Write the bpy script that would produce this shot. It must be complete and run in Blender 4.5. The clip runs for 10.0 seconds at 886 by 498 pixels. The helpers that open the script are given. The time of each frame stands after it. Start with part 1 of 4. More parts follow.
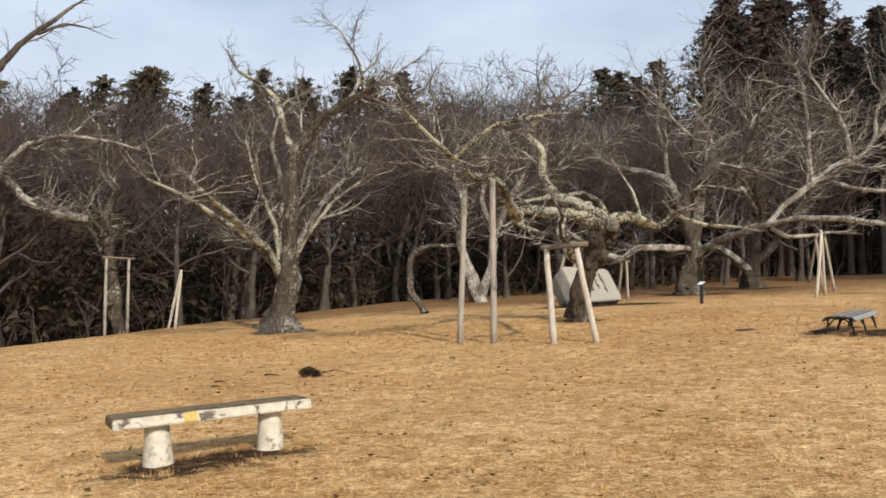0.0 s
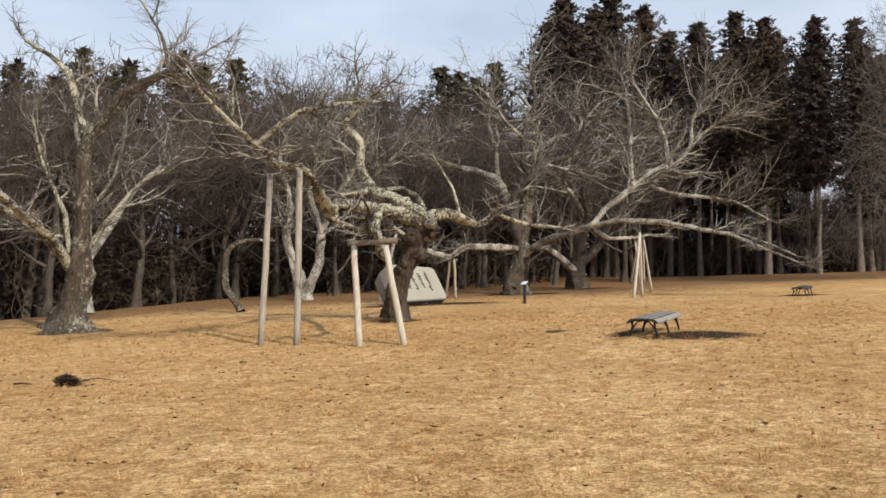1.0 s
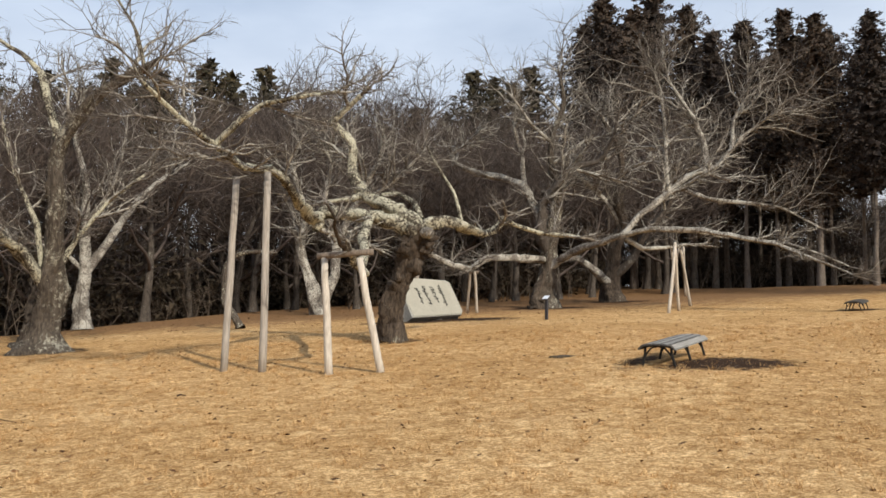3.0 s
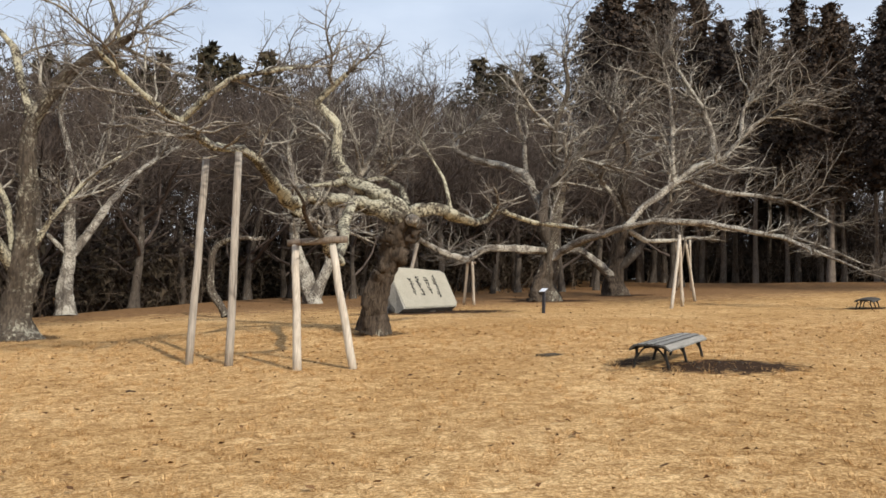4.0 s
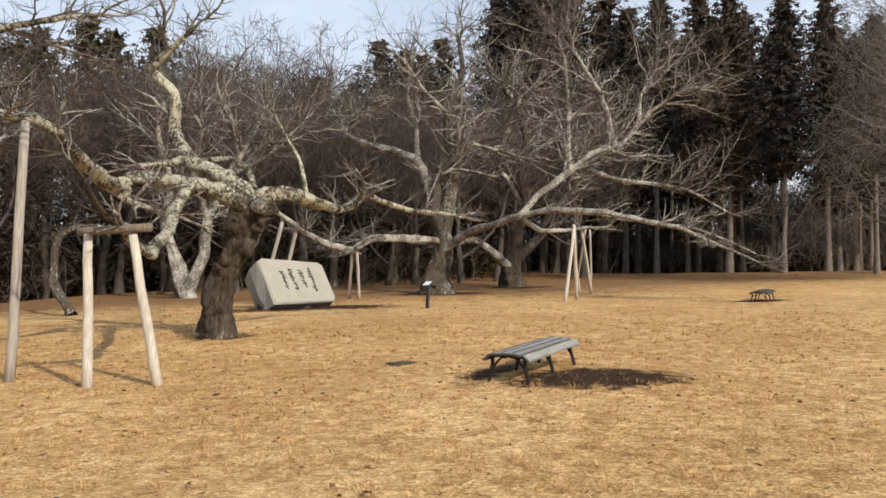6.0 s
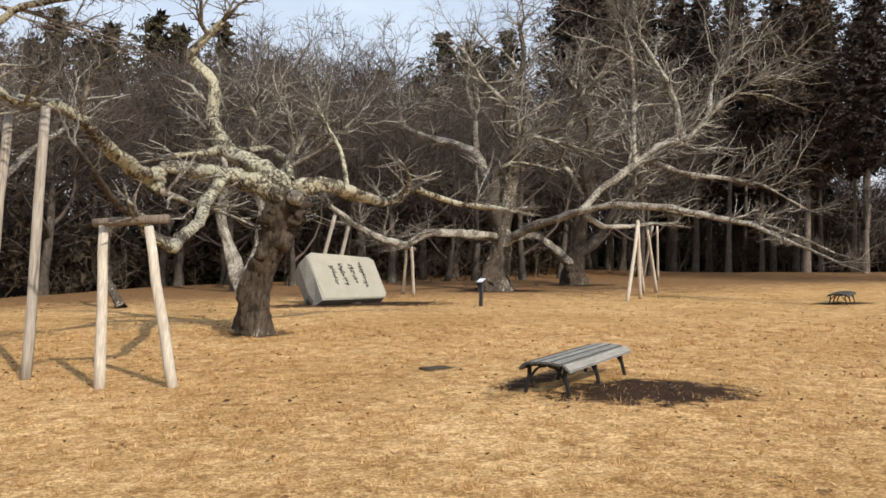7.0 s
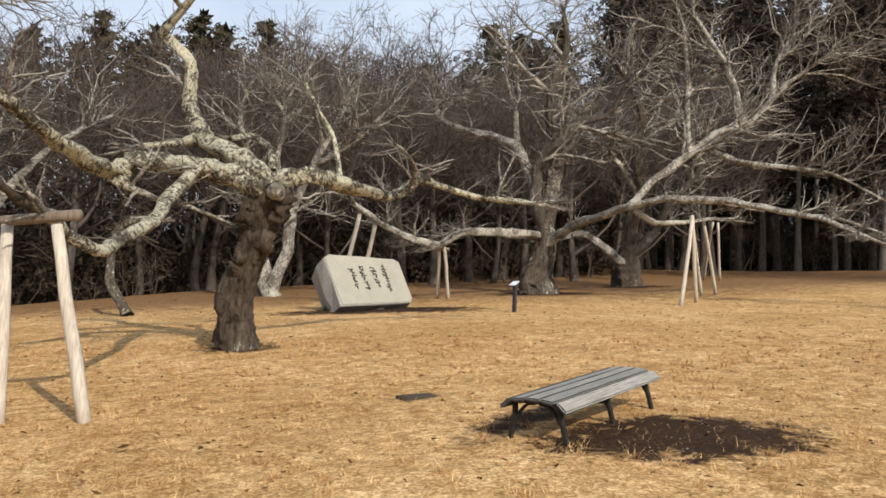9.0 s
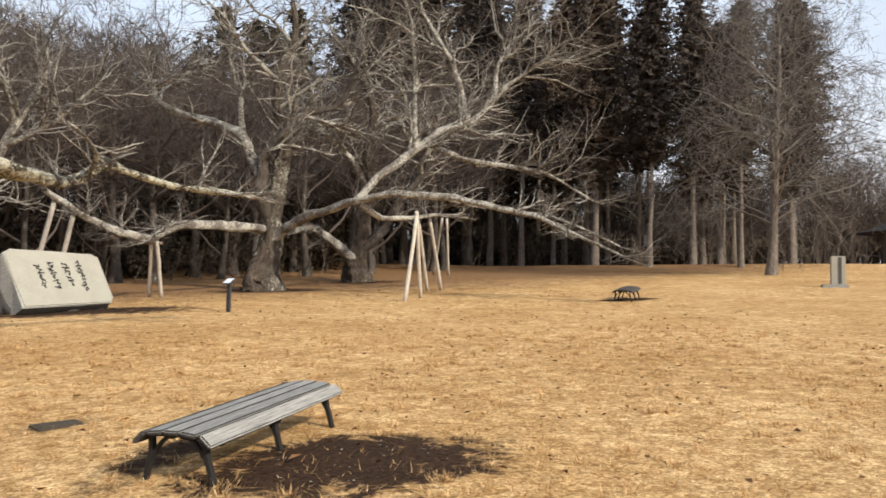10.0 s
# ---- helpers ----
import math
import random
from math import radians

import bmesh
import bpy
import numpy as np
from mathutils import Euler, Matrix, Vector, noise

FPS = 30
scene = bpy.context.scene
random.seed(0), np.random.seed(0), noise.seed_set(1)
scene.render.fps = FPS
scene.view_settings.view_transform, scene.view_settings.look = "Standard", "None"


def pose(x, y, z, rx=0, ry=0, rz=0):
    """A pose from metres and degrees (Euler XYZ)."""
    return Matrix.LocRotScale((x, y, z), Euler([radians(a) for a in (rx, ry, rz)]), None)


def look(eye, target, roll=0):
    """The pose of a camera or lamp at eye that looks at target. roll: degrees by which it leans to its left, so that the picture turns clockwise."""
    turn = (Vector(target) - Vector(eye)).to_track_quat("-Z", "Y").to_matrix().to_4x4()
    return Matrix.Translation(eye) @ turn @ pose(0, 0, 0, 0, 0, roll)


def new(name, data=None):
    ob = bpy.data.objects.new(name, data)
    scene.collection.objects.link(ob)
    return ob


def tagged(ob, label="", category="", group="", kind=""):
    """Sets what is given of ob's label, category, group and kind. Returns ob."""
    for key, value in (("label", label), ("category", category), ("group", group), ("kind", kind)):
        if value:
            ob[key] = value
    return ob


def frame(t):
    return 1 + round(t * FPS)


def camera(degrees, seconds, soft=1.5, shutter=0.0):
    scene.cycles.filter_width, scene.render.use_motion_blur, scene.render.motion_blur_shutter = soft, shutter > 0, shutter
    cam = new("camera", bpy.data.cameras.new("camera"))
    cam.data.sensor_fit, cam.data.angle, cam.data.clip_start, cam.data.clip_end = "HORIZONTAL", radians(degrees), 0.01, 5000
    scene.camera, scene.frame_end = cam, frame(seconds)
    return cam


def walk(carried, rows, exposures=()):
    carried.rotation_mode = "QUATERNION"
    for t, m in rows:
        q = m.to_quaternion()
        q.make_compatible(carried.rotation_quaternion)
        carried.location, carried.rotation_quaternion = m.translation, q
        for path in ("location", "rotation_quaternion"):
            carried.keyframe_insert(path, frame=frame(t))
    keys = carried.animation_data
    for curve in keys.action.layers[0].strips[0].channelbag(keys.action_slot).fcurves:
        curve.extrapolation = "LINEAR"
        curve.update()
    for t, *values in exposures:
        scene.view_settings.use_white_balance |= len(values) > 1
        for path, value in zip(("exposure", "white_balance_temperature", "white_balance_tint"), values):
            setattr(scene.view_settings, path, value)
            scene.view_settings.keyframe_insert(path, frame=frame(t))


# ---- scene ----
cam = camera(55.0, 10.0, soft=1.6, shutter=0.07)
METRES, EYE, TILT, LEAN, TURN = 11.538, 1.5, 0.0, 0.0, 0.0
ROWS = [
    (0.0, 0.0, 0.0, 0.0, -0.06, 4.99, -0.69),
    (0.5, 0.0424, 0.0494, 0.0025, -8.32, 5.19, 0.12),
    (1.0, 0.0731, 0.0863, 0.0066, -10.47, 4.96, -0.86),
    (1.5, 0.1084, 0.1283, 0.0109, -11.92, 5.31, -0.88),
    (2.0, 0.141, 0.1678, 0.0173, -11.73, 4.94, -0.89),
    (2.5, 0.169, 0.2142, 0.0231, -10.47, 4.94, -0.84),
    (3.0, 0.1963, 0.2559, 0.0274, -7.26, 5.61, -0.95),
    (4.5, 0.2691, 0.3759, 0.0402, -7.15, 4.57, -2.35),
    (5.0, 0.296, 0.418, 0.0466, -10.64, 4.51, -1.65),
    (5.5, 0.3293, 0.459, 0.0509, -12.79, 4.54, -1.34),
    (7.0, 0.4075, 0.5661, 0.0616, -7.91, 3.91, -2.39),
    (7.5, 0.4293, 0.6122, 0.0669, -3.21, 3.93, -2.57),
    (8.0, 0.453, 0.6482, 0.0691, 0.28, 4.88, -1.71),
    (8.5, 0.4757, 0.698, 0.0718, 1.01, 4.7, -1.87),
    (9.0, 0.5023, 0.7373, 0.0756, -3.68, 3.8, -2.1),
    (9.5, 0.5337, 0.7718, 0.0821, -8.65, 3.25, -2.23),
    (10.0, 0.5696, 0.8108, 0.0866, -20.72, 3.88, -1.3),
]
walk(cam, [(t, pose(0, 0, EYE, TILT, LEAN, TURN) @ pose(METRES * x, METRES * y, METRES * z, 90 + pitch, roll, yaw)) for t, x, y, z, yaw, pitch, roll in ROWS],
     exposures=((0.0, 0.02), (5.0, 0.07), (7.0, 0.14), (8.0, 0.14), (9.0, 0.14), (10.0, 0.31)))

# ---- world, sun, exposure ----
SUN_TO = Vector((0.35, -0.77, 0.53)).normalized()
SUN_EL, SUN_AZ = math.asin(SUN_TO.z), math.atan2(SUN_TO.x, SUN_TO.y)
world = bpy.data.worlds.new("world")
scene.world = world
world.use_nodes = True
wn, wl = world.node_tree.nodes, world.node_tree.links
wn.clear()
sky = wn.new("ShaderNodeTexSky")
sky.sky_type, sky.sun_disc = 'NISHITA', False
sky.sun_elevation, sky.sun_rotation = SUN_EL, SUN_AZ
sky.air_density, sky.dust_density, sky.ozone_density = 1.0, 1.5, 1.5
wco = wn.new("ShaderNodeTexCoord")
wmap = wn.new("ShaderNodeMapping")
wmap.inputs["Scale"].default_value = (2.2, 2.2, 7.0)
wnoise = wn.new("ShaderNodeTexNoise")
wnoise.inputs["Scale"].default_value, wnoise.inputs["Detail"].default_value = 1.6, 6.0
wramp = wn.new("ShaderNodeValToRGB")
wramp.color_ramp.elements[0].position, wramp.color_ramp.elements[1].position = 0.35, 0.8
wramp.color_ramp.elements[0].color, wramp.color_ramp.elements[1].color = (0.32, 0.32, 0.32, 1), (0.85, 0.85, 0.85, 1)
wmix = wn.new("ShaderNodeMix")
wmix.data_type = 'RGBA'
wmix.inputs["B"].default_value = (6.6, 7.6, 9.0, 1)
# thin haze that whitens the sky towards the horizon
wsep = wn.new("ShaderNodeSeparateXYZ")
whaze = wn.new("ShaderNodeMapRange")
whaze.interpolation_type = 'SMOOTHSTEP'
for key, v in (("From Min", 0.02), ("From Max", 0.5), ("To Min", 0.85), ("To Max", 0.0)):
    whaze.inputs[key].default_value = v
wpale = wn.new("ShaderNodeMix")
wpale.data_type = 'RGBA'
wpale.inputs["B"].default_value = (6.7, 6.75, 7.05, 1)
wbg = wn.new("ShaderNodeBackground")
wbg.inputs["Strength"].default_value = 0.125
wout = wn.new("ShaderNodeOutputWorld")
wl.new(wco.outputs["Generated"], wmap.inputs["Vector"])
wl.new(wmap.outputs["Vector"], wnoise.inputs["Vector"])
wl.new(wnoise.outputs["Fac"], wramp.inputs["Fac"])
wl.new(wramp.outputs["Color"], wmix.inputs["Factor"])
wl.new(sky.outputs["Color"], wmix.inputs["A"])
wl.new(wco.outputs["Generated"], wsep.inputs["Vector"])
wl.new(wsep.outputs["Z"], whaze.inputs["Value"])
wl.new(whaze.outputs["Result"], wpale.inputs["Factor"])
wl.new(wmix.outputs["Result"], wpale.inputs["A"])
wl.new(wpale.outputs["Result"], wbg.inputs["Color"])
wl.new(wbg.outputs["Background"], wout.inputs["Surface"])

sun_data = bpy.data.lights.new("sun", 'SUN')
sun_data.energy, sun_data.angle, sun_data.color = 4.1, radians(0.8), (1.0, 0.915, 0.785)
sun_lamp = new("sun", sun_data)
sun_lamp.matrix_world = look(SUN_TO * 50, (0, 0, 0))


# ---- materials ----
class Mat:
    """A small builder of node materials in object or world space."""

    def __init__(self, name, rough=0.85, spec=0.3, space="Object"):
        self.m = bpy.data.materials.new(name)
        self.m.use_nodes = True
        self.n, self.l = self.m.node_tree.nodes, self.m.node_tree.links
        self.b = self.n["Principled BSDF"]
        self.b.inputs["Roughness"].default_value = rough
        self.b.inputs["Specular IOR Level"].default_value = spec
        if space == "World":
            self.co = self.n.new("ShaderNodeNewGeometry").outputs["Position"]
        else:
            self.co = self.n.new("ShaderNodeTexCoord").outputs["Object"]

    def noise(self, scale, detail=4.0, stretch=None, rough=0.55, distortion=0.0):
        t = self.n.new("ShaderNodeTexNoise")
        t.inputs["Scale"].default_value, t.inputs["Detail"].default_value = scale, detail
        t.inputs["Roughness"].default_value, t.inputs["Distortion"].default_value = rough, distortion
        co = self.co
        if stretch:
            mp = self.n.new("ShaderNodeMapping")
            mp.inputs["Scale"].default_value = stretch
            self.l.new(co, mp.inputs["Vector"])
            co = mp.outputs["Vector"]
        self.l.new(co, t.inputs["Vector"])
        return t.outputs["Fac"]

    def ramp(self, fac, *stops):
        r = self.n.new("ShaderNodeValToRGB")
        e = r.color_ramp.elements
        while len(e) < len(stops):
            e.new(0.5)
        for el, (p, c) in zip(e, stops):
            el.position = p
            el.color = (*c, 1) if isinstance(c, tuple) else (c, c, c, 1)
        self.l.new(fac, r.inputs["Fac"])
        return r.outputs["Color"]

    def mix(self, fac, a, b, how='MIX'):
        x = self.n.new("ShaderNodeMix")
        x.data_type, x.blend_type = 'RGBA', how
        for key, v in (("Factor", fac), ("A", a), ("B", b)):
            if isinstance(v, (int, float)):
                x.inputs[key].default_value = v
            elif isinstance(v, tuple):
                x.inputs[key].default_value = (*v, 1)
            else:
                self.l.new(v, x.inputs[key])
        return x.outputs["Result"]

    def math(self, op, a, b=0.0, clamp=False):
        x = self.n.new("ShaderNodeMath")
        x.operation, x.use_clamp = op, clamp
        for i, v in enumerate((a, b)):
            if isinstance(v, (int, float)):
                x.inputs[i].default_value = v
            else:
                self.l.new(v, x.inputs[i])
        return x.outputs["Value"]

    def random(self):
        return self.n.new("ShaderNodeObjectInfo").outputs["Random"]

    def island(self):
        return self.n.new("ShaderNodeNewGeometry").outputs["Random Per Island"]

    def vary(self, colour, fac, low, high):
        return self.mix(1.0, colour, self.ramp(fac, (0.0, low), (1.0, high)), 'MULTIPLY')

    def done(self, colour, height=None, strength=0.5, distance=0.02):
        if isinstance(colour, tuple):
            self.b.inputs["Base Color"].default_value = (*colour, 1)
        else:
            self.l.new(colour, self.b.inputs["Base Color"])
        if height is not None:
            bp = self.n.new("ShaderNodeBump")
            bp.inputs["Strength"].default_value, bp.inputs["Distance"].default_value = strength, distance
            self.l.new(height, bp.inputs["Height"])
            self.l.new(bp.outputs["Normal"], self.b.inputs["Normal"])
        return self.m


def bark(name, dark, light, lichen=None, amount=0.55, scale=5.0, relief=0.03):
    k = Mat(name, 0.92, 0.15)
    fine = k.noise(scale * 5, 7, (1, 1, 0.28), 0.65, 0.5)
    broad = k.noise(scale * 0.5, 4)
    col = k.ramp(fine, (0.3, dark), (0.72, light))
    col = k.vary(col, broad, (0.6, 0.58, 0.56), (1.15, 1.13, 1.1))
    if lichen:
        patch = k.math('ADD', k.math('MULTIPLY', k.noise(scale * 3.4, 9, (1, 1, 0.8), 0.82, 0.3), 0.66), k.math('MULTIPLY', k.noise(scale * 0.42, 3), 0.34))
        mask = k.ramp(patch, (amount - 0.02, 0.0), (amount + 0.025, 1.0))
        tint = k.ramp(k.noise(scale * 6, 3), (0.35, tuple(c * 0.62 for c in lichen)), (0.65, lichen))
        col = k.mix(mask, col, tint)
    return k.done(col, fine, 0.9, relief)


BARK_TRUNK = bark("bark_old_cherry", (0.02, 0.0155, 0.012), (0.16, 0.128, 0.1), (0.42, 0.40, 0.32), 0.6, 3.2, 0.1)
BARK_LIMB = bark("bark_lichen_limb", (0.022, 0.018, 0.014), (0.13, 0.11, 0.088), (0.56, 0.53, 0.4), 0.497, 5.0, 0.05)
BARK_FOOT = bark("bark_burred_foot", (0.03, 0.024, 0.019), (0.16, 0.134, 0.108), (0.42, 0.4, 0.32), 0.55, 3.6, 0.08)
BARK_PALE = bark("bark_pale_limb", (0.07, 0.061, 0.053), (0.25, 0.225, 0.195), (0.5, 0.475, 0.41), 0.505, 4.6, 0.05)
BARK_FAR = bark("bark_grey_brown", (0.04, 0.033, 0.028), (0.13, 0.112, 0.095), (0.26, 0.25, 0.22), 0.57, 3.0)
BARK_CEDAR = bark("bark_cedar", (0.09, 0.072, 0.06), (0.3, 0.26, 0.22), None, 0.6, 3.0)


def twig_material(name, a, b):
    k = Mat(name, 0.9, 0.15)
    col = k.mix(k.island(), a, b)
    col = k.vary(col, k.noise(2.5, 3), (0.75, 0.74, 0.72), (1.15, 1.15, 1.15))
    return k.done(col)


TWIG = twig_material("cherry_twigs", (0.068, 0.06, 0.053), (0.24, 0.217, 0.194))
TWIG_FAR = twig_material("woodland_twigs", (0.049, 0.039, 0.034), (0.114, 0.091, 0.079))
BRUSH = twig_material("thicket_stems", (0.06, 0.045, 0.034), (0.17, 0.135, 0.105))


def foliage_material(name, a, b):
    k = Mat(name, 0.75, 0.2)
    col = k.mix(k.island(), a, b)
    col = k.vary(col, k.random(), (0.75, 0.75, 0.78), (1.2, 1.12, 1.0))
    return k.done(col)


CEDAR_LEAF = foliage_material("cedar_foliage", (0.026, 0.023, 0.019), (0.088, 0.066, 0.052))
UNDER_LEAF = foliage_material("undergrowth_foliage", (0.022, 0.019, 0.014), (0.058, 0.046, 0.032))
PINE_LEAF = foliage_material("evergreen_foliage", (0.026, 0.027, 0.018), (0.085, 0.07, 0.042))


def lawn_material():
    k = Mat("dry_winter_lawn", 0.95, 0.1, "World")
    blades = k.noise(44.0, 6, None, 0.7)
    tufts = k.noise(5.0, 6, None, 0.66, 0.6)
    broad = k.noise(0.35, 4)
    patch = k.noise(1.3, 5, None, 0.6, 0.5)
    col = k.ramp(blades, (0.32, (0.355, 0.21, 0.087)), (0.5, (0.62, 0.42, 0.195)), (0.68, (0.78, 0.585, 0.325)))
    clumps = k.noise(13.0, 6, None, 0.72, 1.6)
    col = k.vary(col, k.ramp(clumps, (0.42, 0.0), (0.58, 1.0)), (0.6, 0.52, 0.43), (1.17, 1.18, 1.2))
    col = k.vary(col, k.ramp(tufts, (0.38, 0.0), (0.62, 1.0)), (0.78, 0.72, 0.65), (1.14, 1.15, 1.17))
    col = k.vary(col, k.ramp(broad, (0.3, 0.0), (0.7, 1.0)), (0.84, 0.79, 0.72), (1.14, 1.17, 1.24))
    col = k.vary(col, k.ramp(k.noise(2.0, 6, None, 0.66, 1.0), (0.36, 0.0), (0.64, 1.0)), (0.84, 0.78, 0.71), (1.1, 1.11, 1.13))
    col = k.mix(k.ramp(patch, (0.58, 0.0), (0.74, 0.5)), col, (0.36, 0.2, 0.08))
    # bare earth worn beside the seats and round the trunks, earth with painted shadow under the stone, leaf litter
    # towards the wood
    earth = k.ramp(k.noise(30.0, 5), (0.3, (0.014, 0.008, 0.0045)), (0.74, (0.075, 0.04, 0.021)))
    litter = k.ramp(k.noise(17.0, 6, None, 0.7), (0.3, (0.09, 0.044, 0.022)), (0.7, (0.3, 0.17, 0.082)))
    sep = k.n.new("ShaderNodeSeparateXYZ")
    k.l.new(k.co, sep.inputs[0])
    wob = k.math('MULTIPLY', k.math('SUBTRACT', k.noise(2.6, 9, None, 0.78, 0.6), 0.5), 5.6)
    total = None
    for cx, cy, ax, ay, turn, hard in WORN_AND_SHADED:
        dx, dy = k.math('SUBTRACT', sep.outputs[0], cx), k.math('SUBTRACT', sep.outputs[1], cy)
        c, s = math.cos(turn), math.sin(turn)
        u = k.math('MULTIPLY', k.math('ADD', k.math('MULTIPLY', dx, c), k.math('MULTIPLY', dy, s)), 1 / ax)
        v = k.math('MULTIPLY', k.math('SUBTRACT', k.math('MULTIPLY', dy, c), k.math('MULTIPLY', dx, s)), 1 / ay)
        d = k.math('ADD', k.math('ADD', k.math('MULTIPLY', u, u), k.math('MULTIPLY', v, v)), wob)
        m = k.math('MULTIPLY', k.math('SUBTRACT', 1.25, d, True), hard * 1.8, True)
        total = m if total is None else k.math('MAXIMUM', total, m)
    # litter band: beyond a line that follows the edge of the wood
    edge = k.math('ADD', k.math('MULTIPLY', sep.outputs[0], -0.3), sep.outputs[1])
    edge = k.math('ADD', edge, k.math('MULTIPLY', wob, 4.0))
    litter_mask = k.math('MULTIPLY', k.math('SUBTRACT', edge, 29.5), 0.2, True)
    west = k.math('ADD', k.math('MULTIPLY', sep.outputs[0], -1.0), k.math('MULTIPLY', sep.outputs[1], 0.45))
    west = k.math('ADD', west, wob)
    litter_mask = k.math('MAXIMUM', litter_mask, k.math('MULTIPLY', k.math('SUBTRACT', west, 21.7), 0.6, True))
    col = k.mix(k.math('MULTIPLY', litter_mask, 0.9), col, litter)
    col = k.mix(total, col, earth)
    return k.done(col, k.math('ADD', k.math('MULTIPLY', blades, 0.5), k.math('ADD', clumps, k.math('MULTIPLY', tufts, 1.4))), 0.6, 0.05)


# x, y, half sizes, turn, strength of each patch of worn earth; the one at (5.6, 29.7) also paints the stone's shadow
WORN_AND_SHADED = [(8.12, 15.05, 1.08, 0.72, 0.1, 1.0), (7.0, 15.75, 1.0, 0.3, 0.91, 0.55), (-1.9, 7.2, 0.95, 0.42, 0.5, 0.55),
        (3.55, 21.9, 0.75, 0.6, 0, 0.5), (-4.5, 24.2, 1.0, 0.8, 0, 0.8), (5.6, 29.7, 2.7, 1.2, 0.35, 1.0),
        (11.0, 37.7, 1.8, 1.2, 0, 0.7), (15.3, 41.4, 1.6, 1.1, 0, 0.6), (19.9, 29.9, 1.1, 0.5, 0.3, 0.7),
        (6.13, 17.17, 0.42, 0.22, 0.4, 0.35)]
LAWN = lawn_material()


def straw_material():
    k = Mat("dry_grass_blades", 0.9, 0.12, "World")
    col = k.mix(k.island(), (0.42, 0.255, 0.105), (0.76, 0.54, 0.28))
    col = k.vary(col, k.noise(0.5, 4), (0.78, 0.73, 0.67), (1.18, 1.18, 1.2))
    col = k.vary(col, k.ramp(k.noise(6.0, 5, None, 0.65, 0.8), (0.36, 0.0), (0.64, 1.0)), (0.62, 0.54, 0.45), (1.18, 1.2, 1.22))
    return k.done(col)


STRAW = straw_material()


def litter_material():
    k = Mat("fallen_leaves", 0.9, 0.15)
    return k.done(k.mix(k.island(), (0.05, 0.022, 0.01), (0.2, 0.105, 0.045)))


LEAF = litter_material()


def pole_material(name, a, b):
    k = Mat(name, 0.85, 0.2)
    grain = k.noise(9.0, 6, (6, 6, 0.35))
    col = k.ramp(grain, (0.3, a), (0.7, b))
    col = k.vary(col, k.noise(1.6, 4), (0.68, 0.66, 0.64), (1.12, 1.12, 1.1))
    return k.done(col, grain, 0.5, 0.01)


POLE_GREY = pole_material("weathered_pole", (0.24, 0.215, 0.185), (0.46, 0.42, 0.37))
POLE_PALE = pole_material("pale_peeled_pole", (0.38, 0.335, 0.28), (0.66, 0.605, 0.525))
POLE_DARK = pole_material("dark_crossbeam", (0.11, 0.085, 0.065), (0.28, 0.23, 0.185))


def stone_material(name, a, b, scale=1.0):
    k = Mat(name, 0.8, 0.25)
    speck = k.noise(90 * scale, 3, None, 0.7)
    col = k.ramp(speck, (0.32, a), (0.68, b))
    col = k.vary(col, k.noise(2.2, 6, None, 0.65), (0.72, 0.71, 0.68), (1.1, 1.1, 1.08))
    return k.done(col, k.noise(26 * scale, 5), 0.35, 0.015)


GRANITE = stone_material("granite_face", (0.27, 0.257, 0.213), (0.42, 0.4, 0.34))
GRANITE_ROUGH = stone_material("granite_rough", (0.18, 0.175, 0.16), (0.4, 0.39, 0.36), 0.4)
BASE_STONE = stone_material("dark_footing_stone", (0.04, 0.038, 0.035), (0.12, 0.115, 0.105), 0.5)
INK = Mat("carved_strokes", 0.8).done((0.03, 0.028, 0.026))
PLATE = stone_material("dark_cover_plate", (0.045, 0.034, 0.023), (0.085, 0.066, 0.046), 0.85)


def plank_material():
    k = Mat("silvered_plank", 0.72, 0.3)
    grain = k.noise(6.0, 7, (0.7, 14, 14), 0.65)
    col = k.ramp(grain, (0.28, (0.13, 0.124, 0.114)), (0.7, (0.44, 0.425, 0.39)))
    col = k.vary(col, k.random(), (0.66, 0.66, 0.67), (1.2, 1.2, 1.18))
    col = k.vary(col, k.noise(1.5, 4), (0.8, 0.79, 0.77), (1.1, 1.1, 1.1))
    return k.done(col, grain, 0.5, 0.006)


PLANK = plank_material()
PLANK_EDGE = pole_material("grimy_board_edge", (0.035, 0.032, 0.03), (0.1, 0.095, 0.088))
IRON = Mat("dark_cast_iron", 0.8, 0.2).done((0.02, 0.018, 0.016))


def peeling_material(name, a, flake, amount):
    k = Mat(name, 0.8, 0.25)
    base = k.ramp(k.noise(14, 6, None, 0.7), (0.35, tuple(c * 0.7 for c in a)), (0.7, a))
    loss = k.ramp(k.noise(5.5, 7, None, 0.7, 0.6), (amount, 0.0), (amount + 0.06, 1.0))
    return k.done(k.mix(loss, base, flake), k.noise(22, 6), 0.5, 0.01)


SEAT_TOP = peeling_material("lichened_slab_top", (0.2, 0.14, 0.075), (0.075, 0.055, 0.036), 0.5)
SEAT_EDGE = peeling_material("flaking_white_paint", (0.68, 0.63, 0.52), (0.13, 0.11, 0.09), 0.53)
SEAT_YELLOW = peeling_material("yellow_paint", (0.62, 0.48, 0.16), (0.5, 0.45, 0.35), 0.6)
FOOT_PAINT = peeling_material("white_painted_concrete", (0.7, 0.64, 0.53), (0.3, 0.24, 0.17), 0.56)
SIGN_POST = Mat("dark_sign_post", 0.55, 0.4).done((0.035, 0.034, 0.04))
SIGN_FACE = Mat("pale_sign_panel", 0.4, 0.4).done((0.72, 0.75, 0.8))
ROOF_MAT = stone_material("dark_roof_sheet", (0.022, 0.018, 0.015), (0.05, 0.042, 0.036), 0.2)
